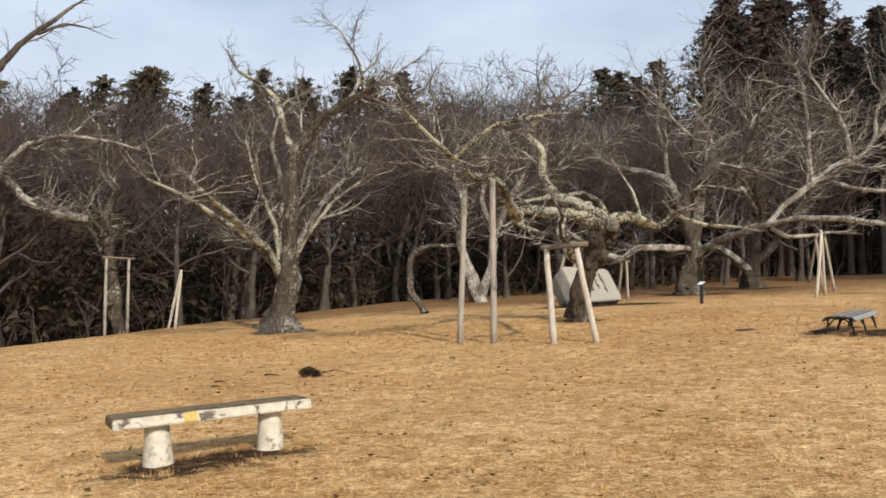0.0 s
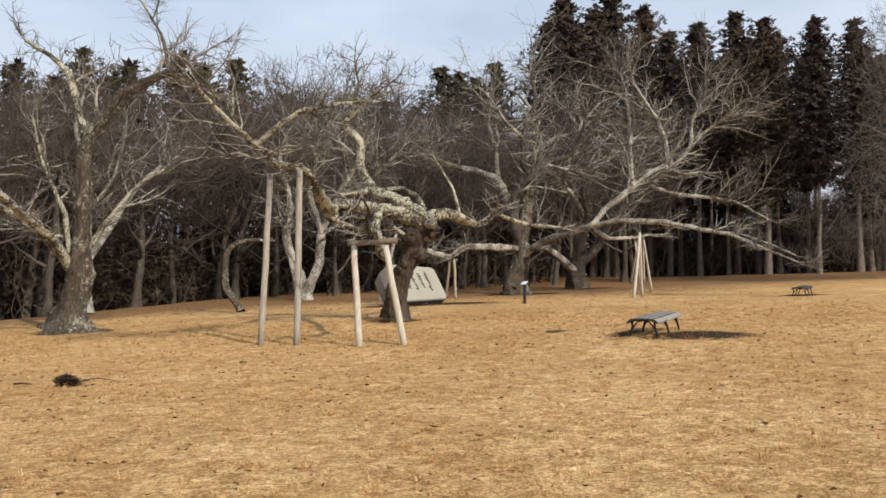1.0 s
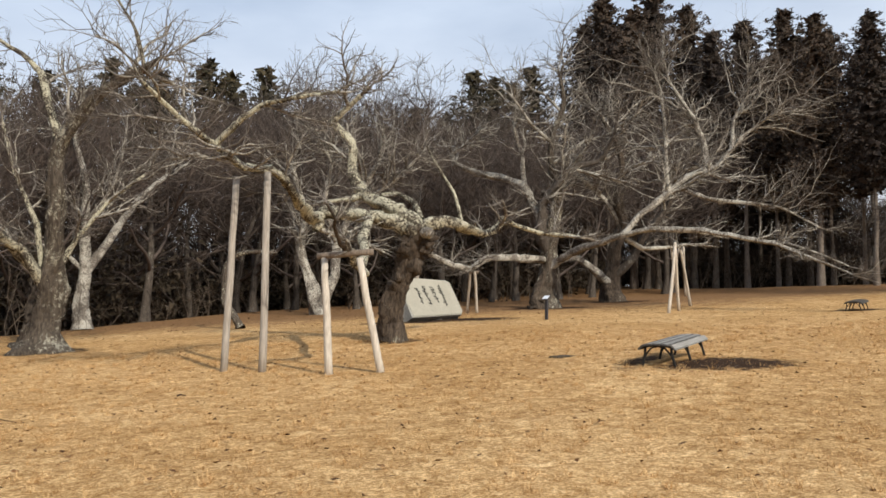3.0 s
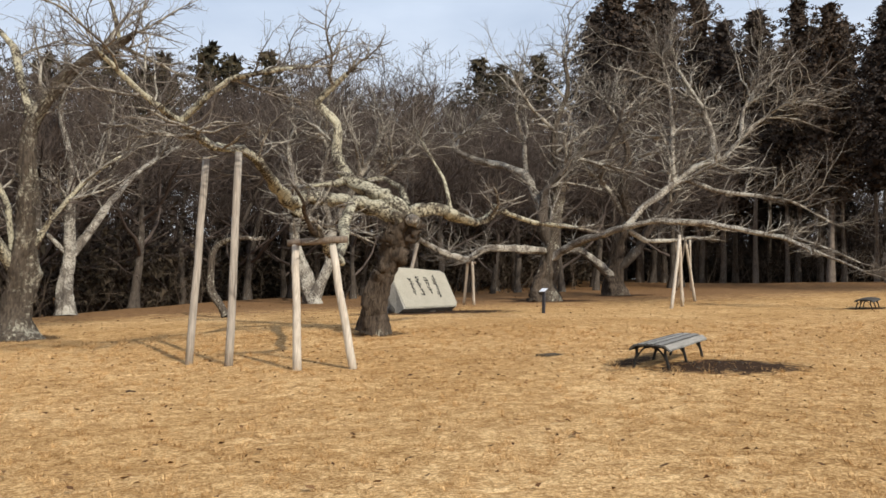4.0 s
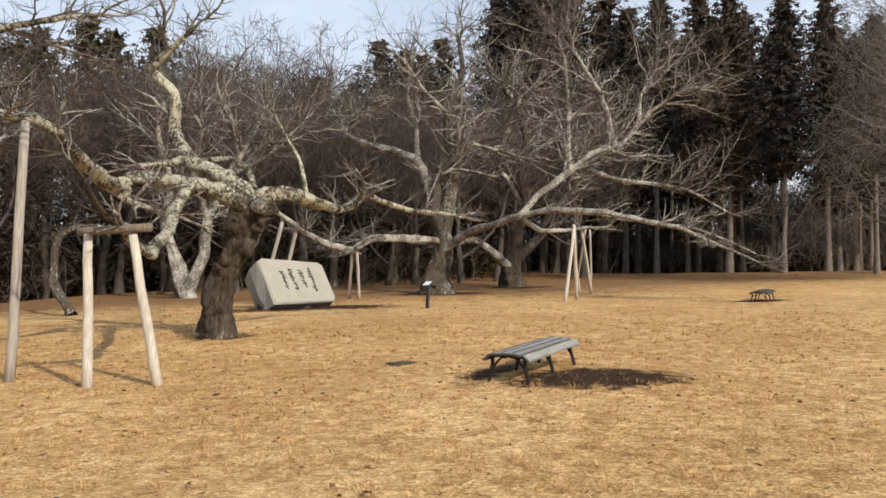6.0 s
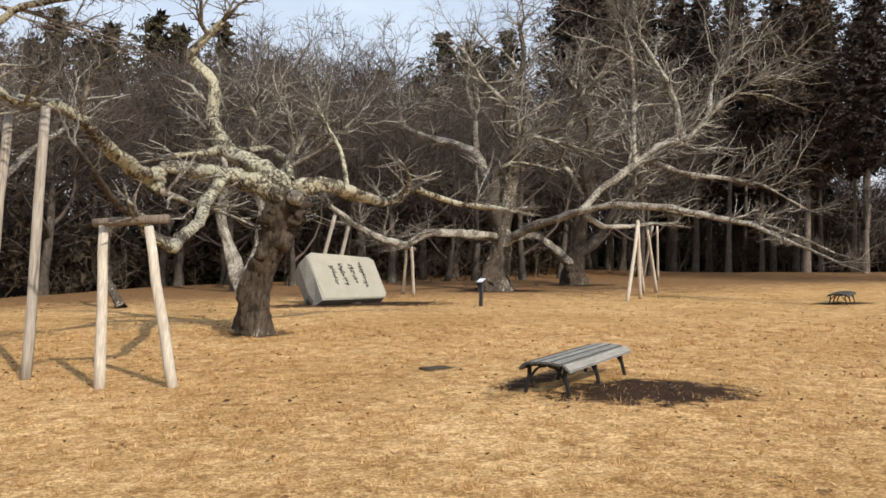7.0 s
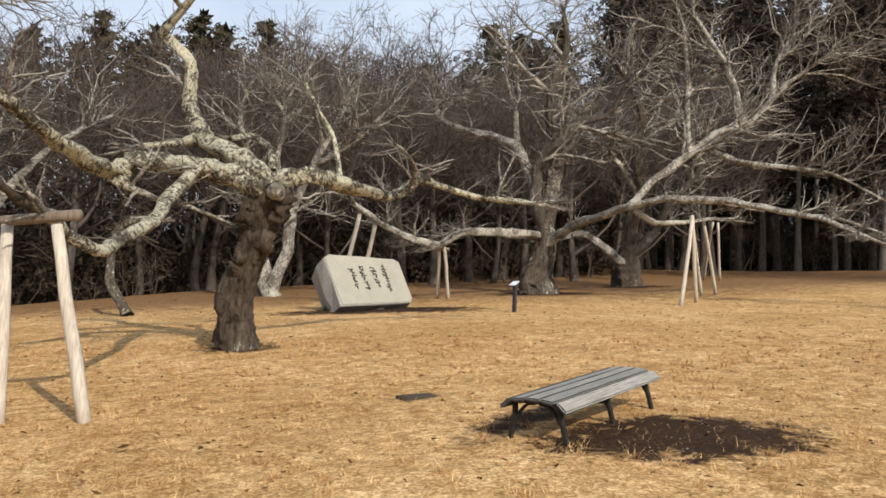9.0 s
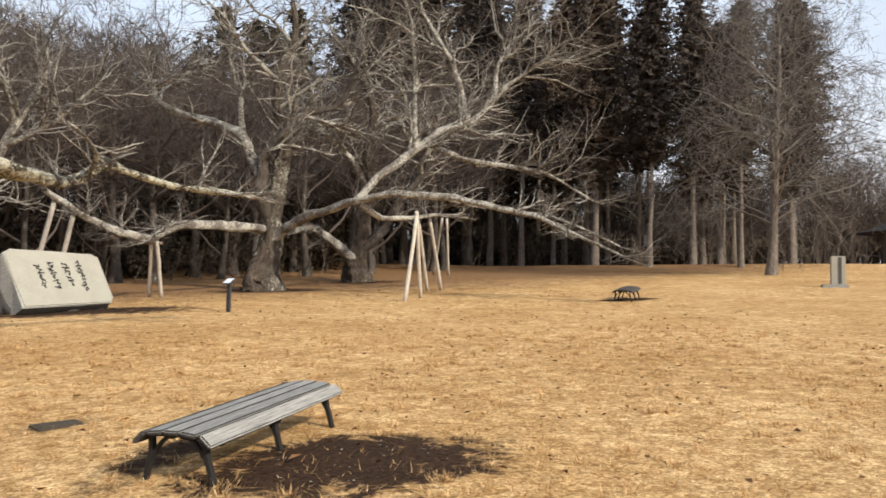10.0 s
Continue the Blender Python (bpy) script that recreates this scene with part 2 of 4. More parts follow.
WALL_MAT = pole_material("shelter_timber", (0.07, 0.06, 0.05), (0.16, 0.14, 0.12))
BURNT = twig_material("dark_nest_twigs", (0.02, 0.013, 0.01), (0.07, 0.04, 0.028))


# ---- mesh helpers ----
def mesh_from(name, verts, faces, mat, smooth=True):
    me = bpy.data.meshes.new(name)
    me.from_pydata(verts, [], faces)
    me.materials.append(mat)
    me.polygons.foreach_set("use_smooth", [smooth] * len(me.polygons))
    me.update()
    return me


def part(name, bm, material, parent, label="", smooth=False):
    """Links a bmesh as one mesh object under a thing or a part."""
    me = bpy.data.meshes.new(name)
    bm.to_mesh(me)
    bm.free()
    me.materials.append(material)
    if smooth:
        me.polygons.foreach_set("use_smooth", [True] * len(me.polygons))
    ob = new(name, me)
    ob.parent = parent
    if label:
        tagged(ob, label)
    return ob


def mesh_part(name, me, parent, label="", kind=""):
    ob = new(name, me)
    ob.parent = parent
    if label:
        tagged(ob, label, kind=kind)
    return ob


def thing(name, m, label, category, group="", kind=""):
    ob = new(name)
    ob.empty_display_size = 0.2
    ob.matrix_world = m
    return tagged(ob, label, category, group, kind)


def box_bm(sx, sy, sz, at=(0, 0, 0), turn=(0, 0, 0), bevel=0.0, seg=2):
    bm = bmesh.new()
    bmesh.ops.create_cube(bm, size=1.0)
    bmesh.ops.scale(bm, vec=(sx, sy, sz), verts=bm.verts)
    if bevel:
        bmesh.ops.bevel(bm, geom=bm.edges[:], offset=bevel, segments=seg, affect='EDGES')
    bmesh.ops.transform(bm, matrix=pose(*at, *turn), verts=bm.verts)
    return bm


def ease(a, b, v):
    v = min(1.0, max(0.0, (v - a) / (b - a)))
    return v * v * (3 - 2 * v)


def level(v):
    a = abs(v)
    return v if a < 40 else math.copysign(40 + 25 * (1 - math.exp(-(a - 40) / 25)), v)


def ground(x, y):
    z = 0.0552 * level(x) + 0.0619 * level(y)
    for cx, cy, s, a in ((-2.5, 19, 6, -0.15), (2.5, 24, 5, 0.17), (19, 30, 6, -0.13), (7.4, 15.4, 1.8, 0.095), (-1.9, 7.4, 1.2, 0.04)):
        z += a * math.exp(-((x - cx) ** 2 + (y - cy) ** 2) / (2 * s * s))
    west = -x + 0.45 * y - 22.0
    if west > 0:
        z -= 2.2 * (1 - math.exp(-west * 0.09))
    z += 9.0 * ease(52, 120, y) * (1 - ease(5, 45, x))
    # low bank in front of the cedars
    z += 0.25 * math.exp(-((y + 0.95 * x - 82.5) / 3.0) ** 2) * ease(14, 22, x)
    return z


def axis(lo, hi, step, far):
    v, s = [lo + step * i for i in range(int((hi - lo) / step) + 1)], step
    out, a, b = list(v), lo, v[-1]
    while b < far:
        s *= 1.22
        a, b = a - s, b + s
        out = [a] + out + [b]
    return out


def build_ground():
    xs, ys = axis(-16.0, 38.0, 0.4, 1500.0), axis(-4.0, 60.0, 0.4, 1500.0)
    verts = []
    for y in ys:
        for x in xs:
            n = noise.noise(Vector((x * 0.9, y * 0.9, 3.0))) * 0.02 + noise.noise(Vector((x * 0.25, y * 0.25, 7.0))) * 0.03
            verts.append((x, y, ground(x, y) + n - 0.01))
    w = len(xs)
    faces = [(j * w + i, j * w + i + 1, (j + 1) * w + i + 1, (j + 1) * w + i) for j in range(len(ys) - 1) for i in range(w - 1)]
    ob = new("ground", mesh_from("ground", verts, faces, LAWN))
    tagged(ob, "sloping winter lawn of dry tan grass with worn earth and painted shade", "ground", "", "structure")


build_ground()


# ---- trees ----
class Tubes:
    """Collects tapered tubes into one mesh."""

    def __init__(self):
        self.v, self.f = [], []

    def add(self, pts, radii, sides, lump=0.0, seed=0.0, ridge=0.0):
        base, n = len(self.v), len(pts)
        side = Vector((0.31, 0.77, 0.55))
        for i, p in enumerate(pts):
            d = (pts[min(i + 1, n - 1)] - pts[max(i - 1, 0)])
            if d.length < 1e-6:
                d = Vector((0, 0, 1))
            d.normalize()
            side = side - d * side.dot(d)
            if side.length < 1e-3:
                side = d.orthogonal()
            side.normalize()
            up = d.cross(side)
            r = radii[i]
            for k in range(sides):
                a = 2 * math.pi * k / sides
                o = side * math.cos(a) + up * math.sin(a)
                q = r
                if lump:
                    q *= 1 + lump * noise.noise(Vector((p.x, p.y, p.z)) * 0.9 + o * 1.1 + Vector((seed, 0, 0)))
                    q *= 1 + lump * 0.4 * noise.noise(Vector((p.x, p.y, p.z)) * 1.6 + o * 2.8)
                    q *= 1 + lump * 0.28 * noise.noise(Vector((p.x, p.y, p.z)) * 3.4 + o * 5.0)
                if ridge:
                    w = noise.noise(Vector((o.x * 3.6 + seed, o.y * 3.6, p.z * 1.3)))
                    q *= 1 + ridge * (0.5 - 2.2 * abs(w)) + ridge * 0.9 * noise.noise(Vector((o.x * 7, o.y * 7, p.z * 5.0 + seed)))
                    q *= 1 + ridge * 4.0 * max(0.0, noise.noise(p * 1.7 + o * 1.4 + Vector((seed, 4, 0))) - 0.18)
                self.v.append(p + o * q)
        for i in range(n - 1):
            a, b = base + i * sides, base + (i + 1) * sides
            for k in range(sides):
                k2 = (k + 1) % sides
                self.f.append((a + k, a + k2, b + k2, b + k))
        if sides > 3:
            self.f.append(tuple(base + (n - 1) * sides + k for k in range(sides)))

    def mesh(self, name, mat):
        return mesh_from(name, self.v, self.f, mat)


def spline(pts, per=5, bend=0.5):
    """A line through the joints of a limb; a lower bend gives sharper elbows."""
    p = [Vector(q) for q in pts]
    p = [p[0] * 2 - p[1]] + p + [p[-1] * 2 - p[-2]]
    out = []
    for i in range(1, len(p) - 2):
        a, b, c, d = p[i - 1:i + 3]
        for k in range(per):
            t = k / per
            m0, m1 = (c - a) * bend, (d - b) * bend
            out.append(b * (2 * t ** 3 - 3 * t * t + 1) + m0 * (t ** 3 - 2 * t * t + t) + c * (3 * t * t - 2 * t ** 3) + m1 * (t ** 3 - t * t))
    out.append(p[-2].copy())
    return out


def rand_dir(rng):
    while True:
        v = Vector((rng.uniform(-1, 1), rng.uniform(-1, 1), rng.uniform(-1, 1)))
        if 0.05 < v.length < 1:
            return v.normalized()


def branch(rng, tubes, start, way, length, radius, depth, style):
    """One crooked branch and, further down, its side shoots."""
    crook, lift, kids, shrink, thin = style
    n = 5 if depth > 1 else (4 if depth == 1 else (2 if thin < 0.008 else 1))
    pts, d, p = [start.copy()], way.normalized(), start.copy()
    for i in range(n):
        d = (d + rand_dir(rng) * crook + Vector((0, 0, lift))).normalized()
        p = p + d * (length / n)
        pts.append(p.copy())
    tip = radius * (0.35 if depth else 0.45)
    radii = [radius + (tip - radius) * i / n for i in range(n + 1)]
    tubes.add(pts, radii, 5 if radius > 0.05 else (4 if radius > 0.022 else 3))
    if depth <= 0:
        return
    for c in range(kids[min(depth, len(kids)) - 1]):
        s = rng.uniform(0.25, 1.0)
        i = min(n - 1, int(s * n))
        q = pts[i].lerp(pts[i + 1], s * n - i)
        base = (pts[i + 1] - pts[i]).normalized()
        side = rand_dir(rng)
        side = (side - base * side.dot(base)).normalized()
        branch(rng, tubes, q, base * 0.65 + side * rng.uniform(0.6, 1.1), length * shrink * rng.uniform(0.7, 1.25),
               max(thin, radius * 0.5 * (1.1 - 0.4 * s)), depth - 1, style)


def spray(rng, boughs, twigs, start, way, length, radius, depth, lift=0.02):
    """A crooked cherry branch: it kinks from bud to bud and forks to alternate sides."""
    n = 6 if depth > 1 else (4 if depth == 1 else 2)
    d, p, pts, flip = way.normalized(), start.copy(), [start.copy()], 1
    plane = rand_dir(rng)
    plane = (plane - d * plane.dot(d)).normalized()
    for i in range(n):
        d = (d + plane * flip * rng.uniform(0.15, 0.5) + rand_dir(rng) * 0.22 + Vector((0, 0, lift))).normalized()
        d.z = max(d.z, -0.3)
        flip = -flip if rng.random() < 0.75 else flip
        p = p + d * (length / n) * rng.uniform(0.75, 1.25)
        pts.append(p.copy())
    radii = [radius * (1 - 0.72 * i / n) for i in range(n + 1)]
    (boughs if radius > 0.017 else twigs).add(pts, radii, 6 if radius > 0.03 else (4 if radius > 0.013 else 3))
    if depth <= 0:
        return
    side = 1
    for i in range(1, n + 1):
        for j in range(2 if depth > 1 or rng.random() < 0.35 else 1):
            s = i / n
            base = (pts[i] - pts[i - 1]).normalized()
            o = (plane * side + rand_dir(rng) * 0.75).normalized()
            side = -side
            if rng.random() < 0.18:
                continue
            spray(rng, boughs, twigs, pts[i].lerp(pts[i - 1], rng.random() * 0.6), base * rng.uniform(0.5, 1.0) + o * 0.8,
                  length * rng.uniform(0.34, 0.62) * (1.15 - 0.45 * s), max(0.0035, radius * (1 - 0.55 * s) * 0.64), depth - 1, lift)


class Cherry:
    """An old cherry: a trunk and limbs along given joints, and twigs that spring from them."""

    def __init__(self, at, label, seed, group="old cherry trees"):
        self.rng = random.Random(seed)
        self.base = Vector((at[0], at[1], ground(*at) - 0.03))
        self.ob = thing("cherry_tree", Matrix.Translation(self.base), label, "tree", group)
        self.twigs, self.boughs = Tubes(), Tubes()

    def limb(self, joints, r0, r1, mat=None, name="limb", twigs=10, size=1.1, depth=2, first=0.25, lump=0.5, flare=0.0, seed=0.0, label=""):
        trunk = name == "trunk"
        pts = [q - self.base for q in spline(joints, 12 if trunk else 6, 0.5 if trunk else 0.24)]
        n = len(pts)
        radii = []
        for i in range(n):
            s = i / (n - 1)
            radii.append(r0 + (r1 - r0) * s ** 0.85 + flare * math.exp(-i / (5.3 if trunk else 2.6)))
            if 0 < i < n - 1:
                pts[i] = pts[i] + rand_dir(self.rng) * min(radii[i], 0.2) * (0.03 if trunk else 0.2)
        t = Tubes()
        t.add(pts, radii, 36 if trunk else (14 if r0 > 0.12 else 9), lump, seed, 0.1 if trunk else 0.05)
        mesh_part(name, t.mesh(name, mat or BARK_LIMB), self.ob, label)
        for k in range(round(twigs * 0.72)):
            s = first + (1 - first) * self.rng.random() ** 0.8
            i = min(n - 2, int(s * (n - 1)))
            base = (pts[i + 1] - pts[i]).normalized()
            side = rand_dir(self.rng)
            side = (side - base * side.dot(base)).normalized()
            side.z = side.z * 0.65 + 0.22
            big = k % 3 == 0 and depth > 1
            ln = size * self.rng.uniform(0.5, 1.1) * (1.7 if big else 1.0)
            spray(self.rng, self.boughs, self.twigs, pts[i], base * 0.6 + side, ln, min(radii[i] * 0.7, 0.006 + ln * (0.023 if big else 0.012)), depth)
        # the limb runs out into finer wood
        if twigs and r1 < 0.07:
            end = (pts[-1] - pts[-3]).normalized()
            for k in range(2):
                spray(self.rng, self.boughs, self.twigs, pts[-1], end + rand_dir(self.rng) * 0.4, size * self.rng.uniform(0.7, 1.2), r1 * 0.7, depth)
        return [q + self.base for q in pts]

    def close(self):
        if self.boughs.v:
            mesh_part("branchwork", self.boughs.mesh("branchwork", BARK_PALE), self.ob, "pale crooked branches", "stuff")
        mesh_part("crown", self.twigs.mesh("crown", TWIG), self.ob)


def old_cherry_by_stone():
    c = Cherry((3.55, 21.75), "gnarled old cherry tree with lichen-covered limbs on props", 11)
    c.limb([(3.53, 21.75, 1.66), (3.55, 21.6, 2.22), (3.63, 21.4, 2.79), (3.78, 21.2, 3.35), (3.94, 21.0, 3.8), (4.05, 20.9, 4.08)],
           0.275, 0.2, BARK_TRUNK, "trunk", 3, 0.6, 1, 0.5, 0.5, 0.08, label="thick leaning trunk with deeply fissured brown bark")
    c.limb([(4.0, 20.9, 4.0), (3.55, 21.1, 4.45), (2.91, 21.6, 4.77), (2.65, 21.8, 5.11), (2.53, 21.9, 5.52), (2.54, 21.9, 6.03),
            (2.08, 21.9, 6.45), (2.34, 21.7, 6.71), (2.71, 21.4, 7.0)], 0.168, 0.055, twigs=7, size=0.9)
    c.limb([(4.08, 20.9, 3.95), (3.78, 20.9, 3.97), (3.31, 21.0, 4.18), (2.8, 21.1, 4.28), (1.99, 21.1, 4.31), (1.83, 21.05, 4.15), (1.85, 20.9, 3.92)],
           0.168, 0.126, twigs=6)
    c.limb([(1.86, 21.0, 4.1), (1.7, 20.2, 4.13), (1.47, 19.3, 4.33), (1.25, 18.6, 4.58), (1.06, 18.3, 4.68), (0.62, 18.0, 4.64),
            (0.23, 17.3, 4.86), (-0.05, 16.6, 4.96), (-0.57, 16.3, 5.4), (-0.74, 16.1, 5.55)], 0.126, 0.025, twigs=26, size=1.2)
    c.limb([(0.23, 17.3, 4.91), (0.6, 17.0, 5.2), (1.01, 16.8, 5.47), (1.67, 16.6, 5.59), (2.2, 16.4, 5.63)], 0.059, 0.025, twigs=10, size=0.9)
    c.limb([(2.95, 20.95, 4.2), (2.8, 20.2, 3.71), (2.79, 19.3, 3.27), (2.7, 18.3, 2.97), (2.78, 17.6, 2.8), (2.58, 17.2, 2.93), (2.5, 16.9, 3.12)],
           0.097, 0.059, twigs=5, size=0.6, depth=1)
    c.limb([(2.5, 16.95, 3.1), (2.32, 16.6, 3.22), (2.22, 16.1, 3.42), (2.24, 15.8, 3.48), (2.1, 15.6, 3.7)], 0.050, 0.021, BARK_TRUNK, twigs=6, size=0.5, depth=1)
    c.limb([(2.78, 21.6, 4.8), (2.54, 21.6, 4.71), (1.98, 21.5, 4.61)], 0.076, 0.050, twigs=3, size=0.7, depth=1)
    c.limb([(4.05, 20.95, 4.2), (3.95, 21.3, 4.61), (3.59, 21.8, 4.91), (2.96, 22.0, 4.85)], 0.076, 0.029, twigs=6, size=0.8)
    c.limb([(4.0, 20.9, 4.0), (4.19, 20.9, 4.13), (4.68, 21.0, 4.21), (5.22, 21.8, 4.15), (5.7, 22.6, 4.14), (6.03, 22.8, 4.31),
            (6.2, 22.9, 4.48), (6.52, 23.1, 4.47), (7.36, 23.6, 4.33), (8.47, 24.2, 4.34)], 0.143, 0.042, twigs=16, size=0.9)
    c.limb([(6.5, 23.1, 4.47), (6.3, 22.95, 4.55), (6.14, 22.85, 4.53)], 0.084, 0.076, twigs=0, label="pale cut stub of a limb")
    c.limb([(5.0, 21.4, 4.2), (4.85, 21.6, 4.9), (4.5, 21.7, 5.5), (4.2, 21.9, 6.1)], 0.042, 0.017, twigs=8, size=0.9)
    # knobs of old wood under the fork, bristling with short shoots
    for (x, y, z), r in (((3.62, 21.15, 2.95), 0.13), ((3.98, 21.05, 3.3), 0.15), ((3.72, 20.95, 3.62), 0.15), ((4.2, 20.85, 3.72), 0.14), ((3.4, 21.45, 2.1), 0.1)):
        c.limb([(x - 0.06, y + 0.12, z - 0.16), (x, y, z), (x + 0.05, y + 0.02, z + 0.2)], r, r * 0.7, BARK_TRUNK, "burr", 9, 0.35, 1, 0.1, 0.9, seed=z)
    # the cut end on the fork
    c.limb([(4.12, 20.75, 3.92), (4.2, 20.5, 3.86)], 0.126, 0.092, BARK_PALE, twigs=0, lump=0.2, label="round pale cut where a limb was sawn off")
    c.close()


def tall_cherry_with_long_limb():
    c = Cherry((11.1, 37.9), "tall old cherry tree with a long low limb on poles", 23)
    c.limb([(11.1, 37.9, 2.75), (11.08, 37.8, 4.18), (11.16, 37.7, 5.22), (11.29, 37.6, 6.27), (11.41, 37.6, 7.18), (11.39, 37.6, 8.08),
            (11.18, 37.6, 9.13), (11.22, 37.6, 10.2), (11.71, 37.6, 11.6), (11.52, 37.6, 12.98)], 0.42, 0.05, BARK_FOOT, "trunk",
           40, 2.0, 2, 0.35, 0.45, 0.3, label="broad grey trunk swollen with burrs at its foot")
    c.limb([(10.55, 37.45, 2.7), (10.62, 37.5, 3.3), (10.75, 37.55, 3.9), (10.95, 37.65, 4.5)], 0.34, 0.16, BARK_TRUNK, "burr", 8, 0.5, 1, 0.3, 0.7, label="dark knobbly burr at the foot")
    c.limb([(11.08, 37.7, 5.07), (10.7, 37.4, 6.07), (10.71, 37.2, 7.23), (11.24, 37.0, 7.89), (11.92, 36.8, 8.69), (12.94, 36.5, 9.01), (13.36, 36.2, 9.8), (13.6, 36, 10.9)],
           0.26, 0.05, BARK_FAR, twigs=26, size=1.8)
    c.limb([(10.68, 37.4, 6.5), (10.06, 38.0, 8.09), (9.21, 39.0, 8.6), (8.23, 40.0, 8.98), (7.51, 40.4, 9.4), (7.31, 40.5, 9.85), (7.75, 40.5, 10.2), (8.23, 40.6, 10.64)],
           0.18, 0.06, BARK_PALE, twigs=22, size=1.6)
    c.limb([(10.1, 38.0, 8.1), (10.0, 38, 9.4), (9.6, 37.8, 10.6), (9.7, 37.6, 12.2)], 0.12, 0.03, BARK_PALE, twigs=22, size=1.7)
    c.limb([(11.01, 37.7, 4.92), (9.55, 36.3, 4.84), (8.05, 35.2, 4.72), (7.28, 34.4, 4.21), (6.47, 33.8, 4.31), (5.54, 33.2, 4.66), (4.65, 32.6, 5.21)],
           0.145, 0.07, BARK_PALE, lump=0.5, twigs=34, size=1.1)
    c.limb([(11.22, 37.6, 4.6), (11.57, 37.0, 4.98), (12.19, 35.6, 5.33), (13.0, 34.2, 5.6), (14.02, 33.2, 5.79), (15.42, 32.2, 5.66), (16.5, 31.4, 5.35),
            (17.4, 30.7, 5.09), (17.98, 30.1, 4.68), (18.7, 29.5, 4.26), (19.17, 29.0, 3.94)], 0.165, 0.03, BARK_PALE, lump=0.5, twigs=34, size=1.2)
    c.limb([(16.9, 31.1, 5.2), (17.9, 30.9, 5.15), (18.9, 30.3, 4.7), (19.6, 29.9, 4.3)], 0.06, 0.02, BARK_PALE, twigs=10, size=0.9)
    c.limb([(13.1, 34.1, 5.6), (13.63, 34.0, 6.32), (14.69, 34.0, 7.17), (15.75, 34.0, 8.02), (16.84, 34.0, 8.41), (17.45, 34.0, 9.12), (18.06, 34.0, 9.77),
            (19.3, 34.0, 10.66), (20.21, 34.0, 10.78)], 0.145, 0.04, BARK_PALE, twigs=40, size=1.7)
    c.limb([(14.88, 34.0, 7.3), (14.86, 34.2, 8.7), (14.94, 34.4, 9.84), (14.82, 34.6, 11.56), (14.4, 34.6, 12.6)], 0.12, 0.03, BARK_PALE, twigs=30, size=1.8)
    c.limb([(16.57, 34.0, 8.33), (16.36, 34.2, 9.46), (16.04, 34.3, 10.43), (15.19, 34.5, 11.83), (14.9, 34.5, 12.9)], 0.13, 0.03, BARK_PALE, twigs=30, size=1.8)
    c.limb([(17.5, 34.0, 9.1), (17.7, 34.3, 10.3), (18.3, 34.3, 11.4), (18.4, 34.4, 12.4)], 0.1, 0.03, BARK_PALE, twigs=24, size=1.7)
    c.limb([(15.3, 33.9, 7.5), (16.2, 33.6, 7.1), (17.4, 33.2, 6.9), (18.8, 32.8, 6.7), (20.2, 32.4, 5.9)], 0.11, 0.025, BARK_PALE, twigs=30, size=1.4)
    c.limb([(13.2, 34.1, 5.5), (13.9, 34.2, 5.17), (14.9, 34.4, 5.22), (15.8, 34.7, 5.4), (16.6, 34.8, 5.44)], 0.1, 0.05, BARK_PALE, twigs=8, size=0.8)
    c.close()


def forked_cherry_behind():
    c = Cherry((15.25, 41.6), "old forked cherry tree with a dark hollow trunk", 31)
    c.limb([(15.25, 41.6, 3.35), (15.12, 41.6, 4.55), (15.28, 41.5, 5.74), (15.6, 41.4, 7.11), (15.33, 41.3, 8.28), (15.56, 41.3, 10.01), (14.89, 41.2, 11.5), (13.96, 41.0, 12.6)],
           0.42, 0.05, BARK_TRUNK, "trunk", 40, 2.0, 2, 0.4, 0.4, 0.25)
    c.limb([(15.14, 41.5, 4.1), (14.05, 41.0, 4.84), (13.0, 40.5, 5.31), (12.08, 40.0, 4.99)], 0.2, 0.08, BARK_PALE, twigs=14, size=1.2)
    c.limb([(15.3, 41.5, 4.6), (16.1, 41.2, 5.5), (16.6, 41, 6.6), (17.6, 40.8, 7.8), (18.2, 40.6, 9.4), (19.4, 40.5, 11)], 0.24, 0.05, BARK_FAR, twigs=34, size=2.0)
    c.limb([(15.5, 41.4, 7.0), (14.6, 41.2, 8.2), (13.4, 41, 9.2), (13, 40.8, 10.6)], 0.14, 0.04, BARK_PALE, twigs=24, size=1.8)
    c.close()


